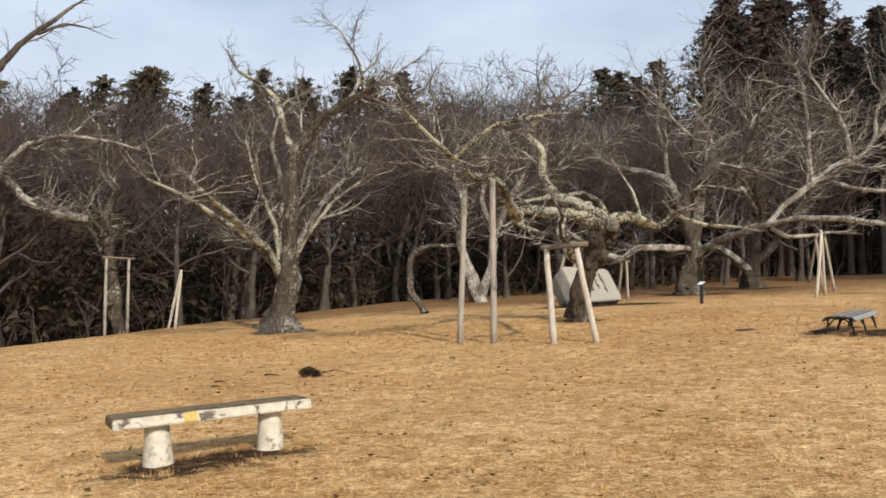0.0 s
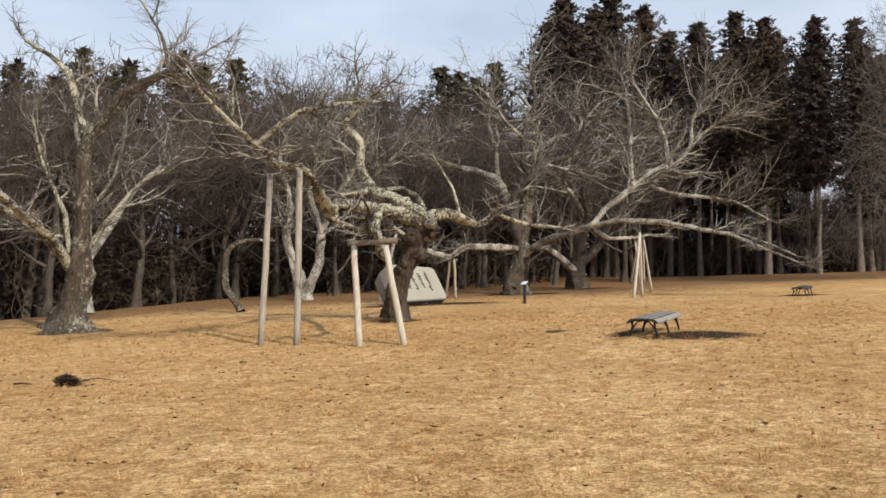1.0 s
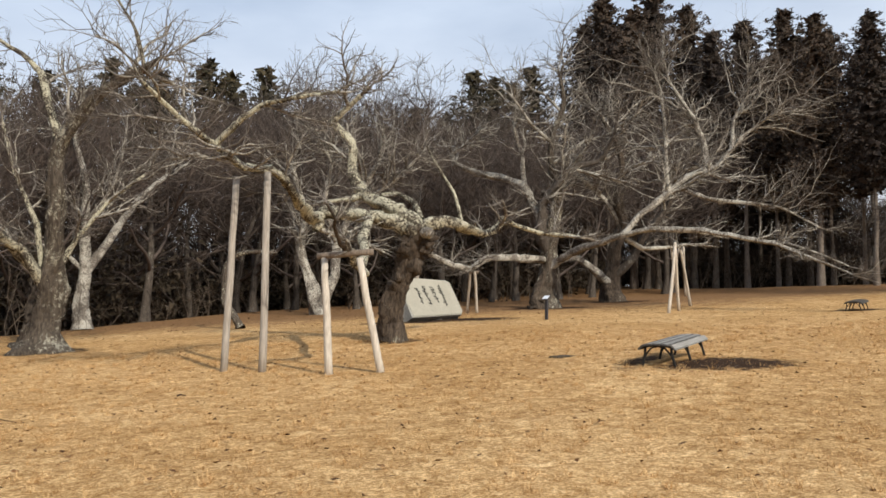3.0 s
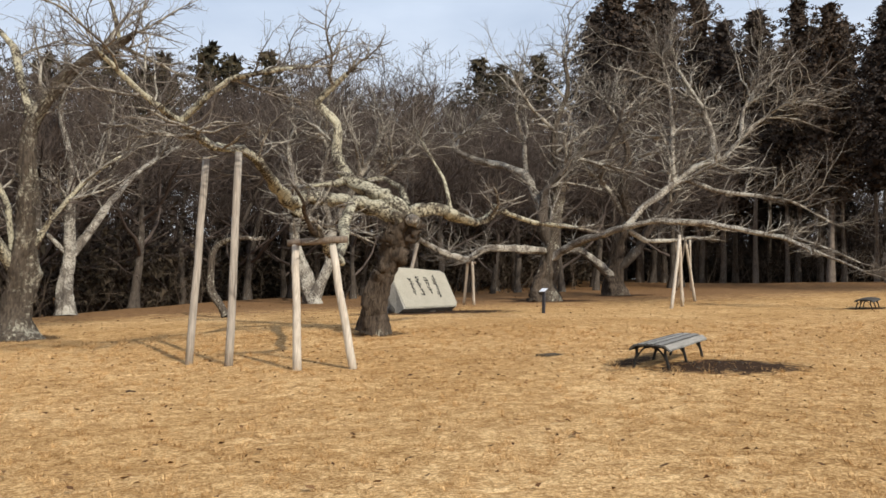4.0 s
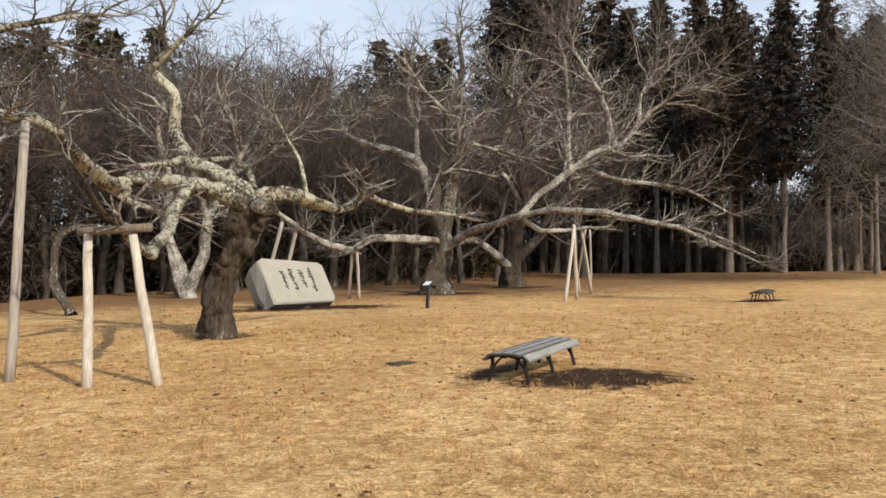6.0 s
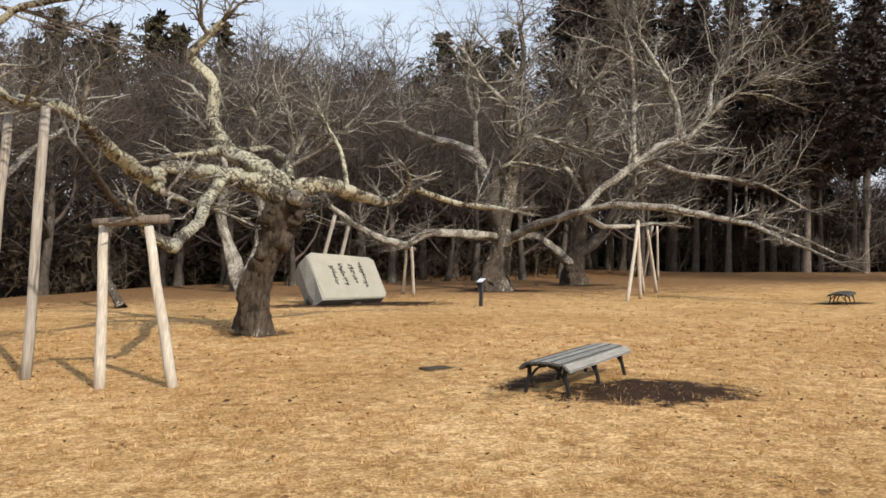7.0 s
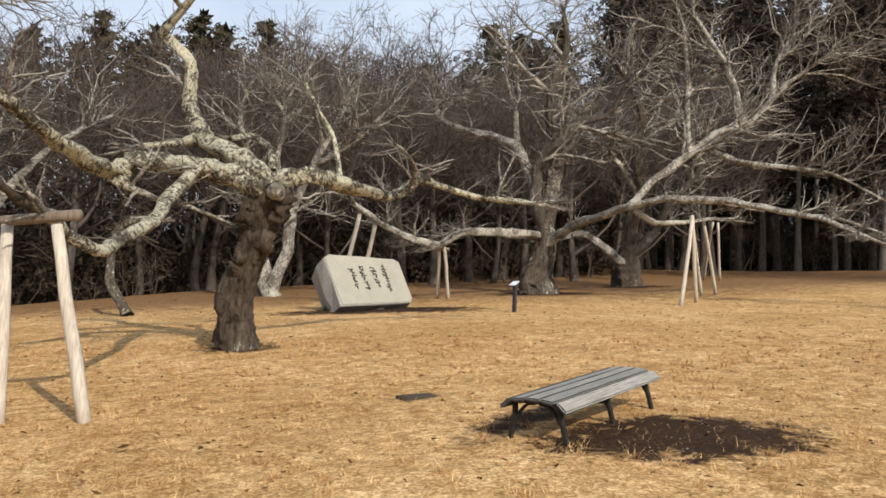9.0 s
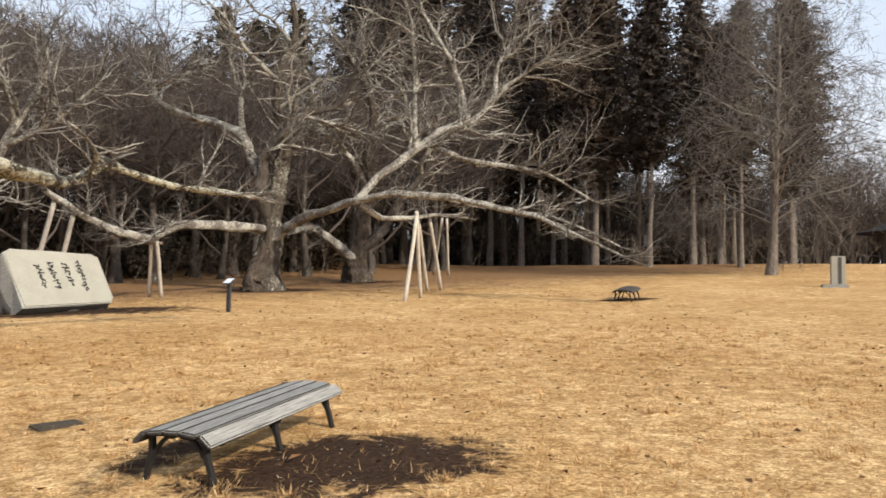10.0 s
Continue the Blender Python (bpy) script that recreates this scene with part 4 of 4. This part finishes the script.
# ---- props, seats, stone ----
def pole_bm(a, b, r0, r1, seed=0):
    t = Tubes()
    a, b = Vector(a), Vector(b)
    n = 6
    pts = [a.lerp(b, i / n) + Vector((noise.noise(Vector((seed, i * 0.6, 1))), noise.noise(Vector((seed, i * 0.6, 5))), 0)) * 0.018 for i in range(n + 1)]
    t.add(pts, [r0 + (r1 - r0) * i / n for i in range(n + 1)], 10, 0.12, seed)
    bm = bmesh.new()
    vs = [bm.verts.new(v) for v in t.v]
    for f in t.f:
        bm.faces.new([vs[i] for i in f])
    bm.faces.new([vs[i] for i in range(9, -1, -1)])
    return bm


def prop(poles, beam, label, mat, r=0.06, beam_r=0.055):
    """A prop under a limb: poles joined by a crossbeam. Places are in the world."""
    x, y = poles[0][0][:2]
    o = Vector((x, y, ground(x, y)))
    t = thing("branch_prop", Matrix.Translation(o), label, "prop", "props under the cherry limbs")
    for i, (a, b) in enumerate(poles):
        a = Vector((a[0], a[1], ground(a[0], a[1]) - 0.08)) - o
        part("pole", pole_bm(a, Vector(b) - o, r, r * 0.85, x * 7 + i), mat, t, smooth=True)
    for i, (a, b) in enumerate(beam):
        part("crossbeam", pole_bm(Vector(a) - o, Vector(b) - o, beam_r, beam_r, x * 3 + i), POLE_DARK, t, smooth=True)


prop([((0.39, 18.2), (0.46, 18.3, 4.52)), ((1.08, 17.78), (1.03, 17.92, 4.56))], [],
     "pair of tall grey weathered poles under a lichened limb", POLE_GREY, 0.068)
prop([((2.2, 16.8), (2.07, 17.0, 3.0)), ((3.04, 16.7), (2.64, 16.74, 3.0))], [((1.97, 17.02, 3.03), (2.85, 16.72, 3.1))],
     "pale peeled poles with a dark crossbeam under a limb", POLE_PALE, 0.066, 0.055)
prop([((13.8, 31.45), (14.25, 31.85, 5.1)), ((14.72, 32.72), (14.2, 31.8, 5.15))], [], "crossed pale poles under a long limb", POLE_PALE, 0.06)
prop([((16.0, 35.75), (15.3, 34.8, 5.25)), ((16.54, 35.9), (15.72, 34.9, 5.3))], [], "pale poles under a pale low limb", POLE_PALE, 0.06, 0.055)
prop([((20.6, 47.9), (20.1, 45.5, 6.5)), ((20.9, 46.6), (20.3, 45.4, 6.5))], [], "pair of pale poles behind the tree props", POLE_PALE, 0.065)
prop([((7.68, 35.2), (7.45, 34.5, 4.15)), ((7.35, 35.6), (7.3, 34.6, 4.15))], [((7.2, 34.5, 4.1), (7.6, 34.55, 4.1))], "short slanting poles under a low limb", POLE_PALE, 0.06, 0.05)
prop([((4.9, 33.6), (5.35, 33.2, 4.75)), ((4.3, 33.3), (4.9, 32.9, 5.0))], [], "grey slanting poles behind the inscribed stone", POLE_GREY, 0.07)
prop([((-10.42, 26.42), (-10.5, 26.5, 3.4)), ((-9.9, 26.9), (-9.95, 26.9, 3.4))], [((-10.6, 26.4, 3.42), (-9.8, 27.0, 3.42))], "thin poles with a crossbar beside a slender trunk", POLE_GREY, 0.05, 0.04)
prop([((-8.98, 28.0), (-8.65, 28.1, 3.1)), ((-8.7, 27.83), (-8.62, 28.05, 3.15))], [], "pair of thin leaning poles near the slope", POLE_PALE, 0.05)


def inscribed_stone():
    o = Vector((4.7, 29.25, ground(4.7, 29.25)))
    u = Vector((0.825, 0.565, 0.055)).normalized()
    back = Vector((-0.565, 0.825, 0))
    w = (Vector((0, 0, 1)) * 0.86 + back * 0.5).normalized()
    nrm = u.cross(w).normalized()
    rest = thing("inscribed_stone", Matrix.Translation(o), "large grey granite memorial stone with carved writing on its tilted face", "monument")
    lift = 0.16
    bm = bmesh.new()
    outline = [(0.0, 0.0), (2.04, 0.03), (2.1, 0.16), (2.03, 1.22), (1.86, 1.31), (1.0, 1.39), (0.0, 1.42), (-0.16, 1.36), (-0.1, 0.6)]
    rows = []
    for depth, grow, drop in ((0.0, 0.0, 0.0), (-0.04, 0.02, 0.0), (-0.4, 0.05, -0.04), (-0.8, 0.03, -0.14), (-1.05, -0.14, -0.22)):
        row = []
        for i, (a, b) in enumerate(outline):
            ca, cb = a - 1.02, b - 0.66
            s = 1 + grow / 1.0
            p = u * (1.02 + ca * s) + w * (0.66 + cb * s + drop * (1 if cb > 0 else -0.35)) - nrm * (-depth) + Vector((0, 0, lift))
            if depth < 0:
                p = p + rand_dir(random.Random(i * 7 + int(depth * 100))) * 0.035
            row.append(bm.verts.new(p))
        rows.append(row)
    bm.faces.new(rows[0])
    for r0, r1 in zip(rows, rows[1:]):
        for i in range(len(outline)):
            k = (i + 1) % len(outline)
            bm.faces.new((r0[i], r1[i], r1[k], r0[k]))
    bm.faces.new(list(reversed(rows[-1])))
    bmesh.ops.recalc_face_normals(bm, faces=bm.faces)
    bmesh.ops.bevel(bm, geom=[e for e in bm.edges if all(v in rows[0] for v in e.verts)], offset=0.02, segments=2, affect='EDGES')
    body = part("block", bm, GRANITE, rest)
    body.data.materials.append(GRANITE_ROUGH)
    for p in body.data.polygons:
        if p.normal.dot(nrm) < 0.9:
            p.material_index = 1
    # four columns of brush-like strokes, as plain bars
    rng = random.Random(4)
    for col, (cx, top, marks) in enumerate(((0.5, 1.0, 7), (0.8, 1.06, 8), (1.14, 1.04, 7), (1.46, 1.08, 9))):
        bm = bmesh.new()
        b = top
        for k in range(marks):
            for j in range(3):
                sx, sy = rng.uniform(0.04, 0.15), rng.uniform(0.018, 0.034)
                if rng.random() < 0.45:
                    sx, sy = sy, sx * 0.8
                q = box_bm(sx, sy, 0.012)
                c = u * (cx + rng.uniform(-0.04, 0.04) + 0.01 * k) + w * (b + rng.uniform(-0.02, 0.02)) + nrm * 0.004 + Vector((0, 0, lift))
                rot = Matrix((u, w, nrm)).transposed().to_4x4()
                bmesh.ops.transform(q, matrix=Matrix.Translation(c) @ rot @ pose(0, 0, 0, 0, 0, rng.uniform(-35, 35)), verts=q.verts)
                me = bpy.data.meshes.new("tmp")
                q.to_mesh(me)
                q.free()
                bm.from_mesh(me)
                bpy.data.meshes.remove(me)
            b -= 0.085
        part("stroke_column", bm, INK, body, "column of dark carved strokes")
    for a, d, s in ((0.15, 0.55, 0.3), (1.1, 0.5, 0.34), (1.85, 0.5, 0.3)):
        bm = bmesh.new()
        bmesh.ops.create_icosphere(bm, subdivisions=2, radius=s)
        for v in bm.verts:
            v.co *= 1 + 0.25 * noise.noise(v.co * 5 + Vector((a, 0, 0)))
        bmesh.ops.scale(bm, vec=(1.1, 1.0, 0.75), verts=bm.verts)
        at = u * a - Vector((nrm.x, nrm.y, 0)).normalized() * d
        gx = o + at
        bmesh.ops.translate(bm, vec=(at.x, at.y, ground(gx.x, gx.y) - o.z + 0.08), verts=bm.verts)
        part("footing_stone", bm, BASE_STONE, rest, "dark rough footing stone", True)


inscribed_stone()


def plank_bm(length, width, thick, seed):
    """A weathered board with worn, slightly bowed edges."""
    bm = box_bm(length, width, thick, bevel=0.011)
    bmesh.ops.subdivide_edges(bm, edges=[e for e in bm.edges if abs((e.verts[0].co - e.verts[1].co).x) > length * 0.5], cuts=7)
    for v in bm.verts:
        v.co.z += 0.004 * noise.noise(Vector((v.co.x * 2, seed, 0)))
        v.co.y += 0.003 * noise.noise(Vector((v.co.x * 3, seed, 4)))
    return bm


def iron_bar(pts, width, thick):
    """A flat cast bar that follows pts in the cross plane (y, z)."""
    t = bmesh.new()
    pts = [Vector((0, p.x, p.y)) for p in spline([(a, b, 0) for a, b in pts], 4)]
    rings = []
    for i, p in enumerate(pts):
        d = (pts[min(i + 1, len(pts) - 1)] - pts[max(i - 1, 0)]).normalized()
        s = Vector((0, -d.z, d.y))
        rings.append([t.verts.new(p + Vector((sx * width / 2, 0, 0)) + s * (sy * thick / 2)) for sx, sy in ((-1, -1), (1, -1), (1, 1), (-1, 1))])
    for a, b in zip(rings, rings[1:]):
        for k in range(4):
            t.faces.new((a[k], a[(k + 1) % 4], b[(k + 1) % 4], b[k]))
    t.faces.new(rings[0][::-1])
    t.faces.new(rings[-1])
    bmesh.ops.recalc_face_normals(t, faces=t.faces)
    return t


def park_bench(m, label, wood):
    b = thing("park_bench", m, label, "bench", "slatted park benches")
    h = 0.318
    for i, (y, z, tilt) in enumerate(((-0.238, -0.036, 42), (-0.118, 0.0, 6), (0.0, 0.006, 0), (0.118, 0.0, -6), (0.238, -0.036, -42))):
        bm = plank_bm(1.95, 0.113 if abs(tilt) < 30 else 0.105, 0.032, i)
        bmesh.ops.transform(bm, matrix=pose(0.02, y, h + z - 0.012, tilt, 0, 0), verts=bm.verts)
        board = part("seat_board", bm, wood, b)
        board.data.materials.append(PLANK_EDGE)
        up = Vector((0, -math.sin(radians(tilt)), math.cos(radians(tilt))))
        for p in board.data.polygons:
            p.material_index = 0 if p.normal.dot(up) > 0.93 or (abs(tilt) > 30 and p.normal.dot(up) > 0.6) else 1
    for x in (-0.86, 0.0, 0.86):
        frame_ob = part("leg_frame", iron_bar([(-0.25, h - 0.07), (-0.14, h - 0.038), (0.0, h - 0.034), (0.14, h - 0.038), (0.25, h - 0.07)], 0.045, 0.022), IRON, b)
        frame_ob.location = (x, 0, 0)
        for s in (-1, 1):
            leg = part("leg", iron_bar([(s * 0.245, -0.03), (s * 0.22, 0.08), (s * 0.195, 0.18), (s * 0.195, h - 0.04)], 0.045, 0.028), IRON, frame_ob)
            brace = part("brace", iron_bar([(s * 0.205, 0.12), (s * 0.15, 0.2), (s * 0.09, 0.26), (s * 0.02, h - 0.045)], 0.03, 0.02), IRON, frame_ob)
    return b


def seat_pose(x, y, turn, length=0.8):
    d = Vector((math.cos(turn), math.sin(turn)))
    za, zb = ground(x - d.x * length, y - d.y * length), ground(x + d.x * length, y + d.y * length)
    return Matrix.Translation((x, y, (za + zb) / 2)) @ pose(0, 0, 0, 0, 0, math.degrees(turn)) @ pose(0, 0, 0, 0, -math.degrees(math.atan2(zb - za, 2 * length)), 0)


park_bench(seat_pose(7.49, 15.62, 0.91), "weathered grey slatted bench without a back on iron legs", PLANK)
park_bench(seat_pose(19.85, 29.9, 0.87), "dark weathered slatted bench on iron legs", PLANK_EDGE)


def concrete_bench():
    a, b = Vector((-2.35, 7.2)), Vector((-1.5, 7.66))
    mid, d = (a + b) / 2, (b - a).normalized()
    turn = math.atan2(d.y, d.x)
    b = thing("concrete_bench", seat_pose(mid.x, mid.y, turn, 0.48), "low concrete bench with flaking white and yellow paint", "bench")
    bm = box_bm(1.66, 0.46, 0.085, (-0.02, 0.04, 0.352), bevel=0.01)
    bmesh.ops.subdivide_edges(bm, edges=[e for e in bm.edges if abs((e.verts[0].co - e.verts[1].co).x) > 1.0], cuts=14)
    for v in bm.verts:
        v.co += Vector((0, 1, 1)) * 0.005 * noise.noise(v.co * 6)
    slab = part("seat_slab", bm, SEAT_EDGE, b, "long slab with worn brown top")
    slab.data.materials.append(SEAT_TOP)
    slab.data.materials.append(SEAT_YELLOW)
    for p in slab.data.polygons:
        if p.normal.z > 0.7 or p.normal.x < -0.7:
            p.material_index = 1
        elif p.normal.y < -0.7 and -0.32 < p.center.x < -0.18:
            p.material_index = 2
    for x in (-0.48, 0.48):
        t = Tubes()
        t.add([Vector((x, 0, z)) for z in (-0.08, 0.02, 0.12, 0.2, 0.29, 0.315)], [0.13, 0.122, 0.11, 0.103, 0.099, 0.096], 18, 0.08, x * 9)
        mesh_part("foot", t.mesh("foot", FOOT_PAINT), b, "round foot with chipped white paint")


concrete_bench()


def info_sign():
    x, y = 8.86, 29.1
    s = thing("info_sign", pose(x, y, ground(x, y), 0, 0, -58), "small low sign with slanted pale panel on dark post", "sign")
    part("post", box_bm(0.11, 0.06, 0.66, (0, 0, 0.29), bevel=0.008), SIGN_POST, s)
    part("panel_frame", box_bm(0.27, 0.21, 0.025, (0, -0.02, 0.66), (38, 0, 0), 0.006), SIGN_POST, s)
    part("panel", box_bm(0.23, 0.17, 0.008, (0, -0.03, 0.676), (38, 0, 0)), SIGN_FACE, s, "pale blue-white panel face")


info_sign()


def cover_plate():
    x, y = 6.13, 17.17
    c = thing("cover_plate", pose(x, y, ground(x, y) - 0.008, 3.5, -3.2, 22), "dark square ground cover plate set flush in the lawn", "cover plate")
    part("rim", box_bm(0.38, 0.25, 0.03, (0, 0, 0.0), bevel=0.006), PLATE, c)
    part("lid", box_bm(0.32, 0.19, 0.03, (0, 0, 0.006), bevel=0.005), PLATE, c)


cover_plate()


def fallen_nest():
    rng = random.Random(12)
    x, y = -2.08, 13.55
    t = thing("twig_heap", Matrix.Translation((x, y, ground(x, y))), "dark tangled heap of fallen twigs on the grass", "twigs")
    heap = Tubes()
    for k in range(240):
        d = rand_dir(rng)
        c = Vector((d.x * 0.17, d.y * 0.15, abs(d.z) * 0.15 + 0.01)) * rng.uniform(0.5, 1.0)
        w = rand_dir(rng)
        w.z *= 0.4
        ln = rng.uniform(0.07, 0.2)
        heap.add([c - w * ln * 0.5, c + rand_dir(rng) * 0.02, c + w * ln * 0.5], [0.005, 0.007, 0.003], 3)
    mesh_part("tangle", heap.mesh("tangle", BURNT), t)
    for pts in ([(0.15, 0, 0.04), (0.34, 0.04, 0.1), (0.5, 0.02, 0.09), (0.7, 0.05, 0.05)], [(0.1, 0.05, 0.05), (0.22, 0.1, 0.08), (0.3, 0.06, 0.03)]):
        s = Tubes()
        q = spline(pts)
        s.add(q, [0.01 - 0.007 * i / len(q) for i in range(len(q))], 5)
        mesh_part("stick", s.mesh("stick", BURNT), t)


fallen_nest()


def fallen_sticks():
    """Dark scraps of broken branch lying on the lawn."""
    rng = random.Random(21)
    for x, y, ln in ((-2.75, 13.9, 0.26), (-3.3, 12.6, 0.14), (0.2, 15.2, 0.12), (-3.4, 13.2, 0.16)):
        s = thing("stick", pose(x, y, ground(x, y) + 0.015, 0, 0, rng.uniform(-25, 25)), "dark broken stick lying on dry grass", "stick", "fallen sticks")
        t = Tubes()
        pts = spline([(-ln / 2, 0, 0), (-ln * 0.1, ln * 0.05, 0.012), (ln * 0.2, 0, 0.008), (ln / 2, ln * 0.08, 0.004)])
        t.add(pts, [0.014 - 0.008 * i / len(pts) for i in range(len(pts))], 6, 0.3, x)
        mesh_part("wood", t.mesh("wood", BURNT), s)


fallen_sticks()


def stone_marker():
    x, y = 28.45, 30.8
    s = thing("stone_marker", pose(x, y, ground(x, y), 0, 0, -38), "upright pale stone marker with a dark inset strip", "marker")
    part("plinth", box_bm(0.8, 0.45, 0.14, (-0.1, 0, 0.0), bevel=0.02), GRANITE_ROUGH, s)
    part("pillar", box_bm(0.44, 0.22, 0.94, (0, 0, 0.53), bevel=0.02), GRANITE, s)
    part("inset_strip", box_bm(0.1, 0.02, 0.86, (0.05, -0.112, 0.53)), BASE_STONE, s, "dark polished vertical strip")


stone_marker()


def pavilion():
    x, y = 50.1, 43.5
    b = thing("pavilion", pose(x, y, ground(x, y) - 0.45, 0, 0, -7), "open timber pavilion with a dark hipped roof", "shelter")
    for sx in (-2.6, 2.6):
        for sy in (-2.6, 2.6):
            part("post", box_bm(0.2, 0.2, 2.9, (sx, sy, 1.35), bevel=0.01), WALL_MAT, b)
    bm = bmesh.new()
    lo = [bm.verts.new(v) for v in ((-3.6, -3.6, 2.35), (3.6, -3.6, 2.35), (3.6, 3.6, 2.35), (-3.6, 3.6, 2.35))]
    lo2 = [bm.verts.new(v.co + Vector((0, 0, 0.14))) for v in lo]
    top = [bm.verts.new(v) for v in ((-0.5, 0, 4.1), (0.5, 0, 4.1))]
    bm.faces.new(lo[::-1])
    for k in range(4):
        bm.faces.new((lo[k], lo[(k + 1) % 4], lo2[(k + 1) % 4], lo2[k]))
    bm.faces.new((lo2[0], lo2[1], top[1], top[0]))
    bm.faces.new((lo2[1], lo2[2], top[1]))
    bm.faces.new((lo2[2], lo2[3], top[0], top[1]))
    bm.faces.new((lo2[3], lo2[0], top[0]))
    part("roof", bm, ROOF_MAT, b)
    part("back_wall", box_bm(5.0, 0.12, 1.1, (0, 2.6, 0.5)), WALL_MAT, b)
    part("bench_seat", box_bm(4.6, 0.45, 0.07, (0, 2.2, 0.45)), WALL_MAT, b)


pavilion()


# ---- grass, leaves ----
def worn_or_shaded_at(x, y):
    for cx, cy, ax, ay, turn, hard in WORN_AND_SHADED:
        dx, dy = x - cx, y - cy
        c, s = math.cos(turn), math.sin(turn)
        if ((dx * c + dy * s) / ax) ** 2 + ((dy * c - dx * s) / ay) ** 2 < 0.75 * hard:
            return True
    return False


def scatter(name, count, box, grow, mat, label, category, seed, long=1.0, clump=0.0):
    """Single blades or leaves strewn over a stretch of the lawn."""
    rng = random.Random(seed)
    x0, x1, y0, y1 = box
    verts, faces = [], []
    made = 0
    while made < count:
        cx, cy = rng.uniform(x0, x1), y0 + (y1 - y0) * rng.random() ** grow
        tall = rng.uniform(0.6, 1.4)
        for j in range(1 if clump == 0 else rng.randint(18, 44)):
            x, y = cx + (rng.gauss(0, clump) if clump else 0), cy + (rng.gauss(0, clump) if clump else 0)
            made += 1
            if worn_or_shaded_at(x, y) and rng.random() < 0.88:
                continue
            z = ground(x, y) - 0.012 + noise.noise(Vector((x * 0.9, y * 0.9, 3.0))) * 0.02 + noise.noise(Vector((x * 0.25, y * 0.25, 7.0))) * 0.03
            a = rng.uniform(0, 6.283) if clump == 0 else math.atan2(y - cy, x - cx) + rng.gauss(0, 0.7)
            far = 1 + max(0.0, y - 10) * 0.03
            ln, wd = rng.uniform(0.025, 0.06) * long * far, rng.uniform(0.0014, 0.003) * far
            rise = rng.uniform(0.1, 0.7) if clump == 0 else rng.uniform(0.35, 1.25) * tall
            c, s = math.cos(a), math.sin(a)
            b = len(verts)
            verts.extend(((x - s * wd, y + c * wd, z), (x + s * wd, y - c * wd, z), (x + c * ln, y + s * ln, z + ln * rise)))
            faces.append((b, b + 1, b + 2))
    ob = new(name, mesh_from(name, verts, faces, mat, False))
    tagged(ob, label, category, "", "stuff")


scatter("dry_grass", 150000, (-9, 17, 4.0, 26), 1.25, STRAW, "short dry tan grass blades of the lawn", "grass", 1)
scatter("grass_tufts", 240000, (-8, 17, 4.0, 23), 1.15, STRAW, "longer tufts of straw-coloured grass", "grass", 2, 1.0, 0.035)


def strew_leaves():
    rng = random.Random(3)
    verts, faces = [], []
    for k in range(5200):
        x, y = rng.uniform(-10, 20), 4 + 38 * rng.random() ** 1.5
        z = ground(x, y) + 0.028
        a, r = rng.uniform(0, 6.28), rng.uniform(0.015, 0.04) + (0.015 if k % 12 == 0 else 0)
        c, s = math.cos(a) * r, math.sin(a) * r
        b = len(verts)
        h = [rng.uniform(0, 0.03) for _ in range(4)]
        verts.extend(((x + c, y + s, z + h[0]), (x - s * 0.6, y + c * 0.6, z + h[1]), (x - c, y - s, z + h[2]), (x + s * 0.6, y - c * 0.6, z + h[3])))
        faces.extend(((b, b + 1, b + 2), (b, b + 2, b + 3)))
    ob = new("fallen_leaves", mesh_from("fallen_leaves", verts, faces, LEAF, False))
    tagged(ob, "scattered small brown fallen leaves on dry grass", "leaves", "", "stuff")


strew_leaves()


def earth_chips():
    """Small pale stones and straw bits lying in the worn earth."""
    rng = random.Random(8)
    verts, faces = [], []
    for k in range(46):
        cx, cy, ax, ay, turn, hard = WORN_AND_SHADED[0]
        r, a = rng.random() ** 0.5, rng.uniform(0, 6.28)
        u, v = ax * r * math.cos(a), ay * r * math.sin(a)
        x, y = cx + u * math.cos(turn) - v * math.sin(turn), cy + u * math.sin(turn) + v * math.cos(turn)
        s = rng.uniform(0.004, 0.011)
        z = ground(x, y) + 0.004
        b = len(verts)
        verts.extend(((x - s, y, z), (x, y - s * 0.7, z + s * 0.3), (x + s, y, z), (x, y + s * 0.7, z), (x, y, z + s * 0.9)))
        faces.extend(((b, b + 1, b + 4), (b + 1, b + 2, b + 4), (b + 2, b + 3, b + 4), (b + 3, b, b + 4)))
    ob = new("stone_chips", mesh_from("stone_chips", verts, faces, GRANITE, False))
    tagged(ob, "small pale stone chips in bare brown earth", "stones", "", "stuff")


earth_chips()
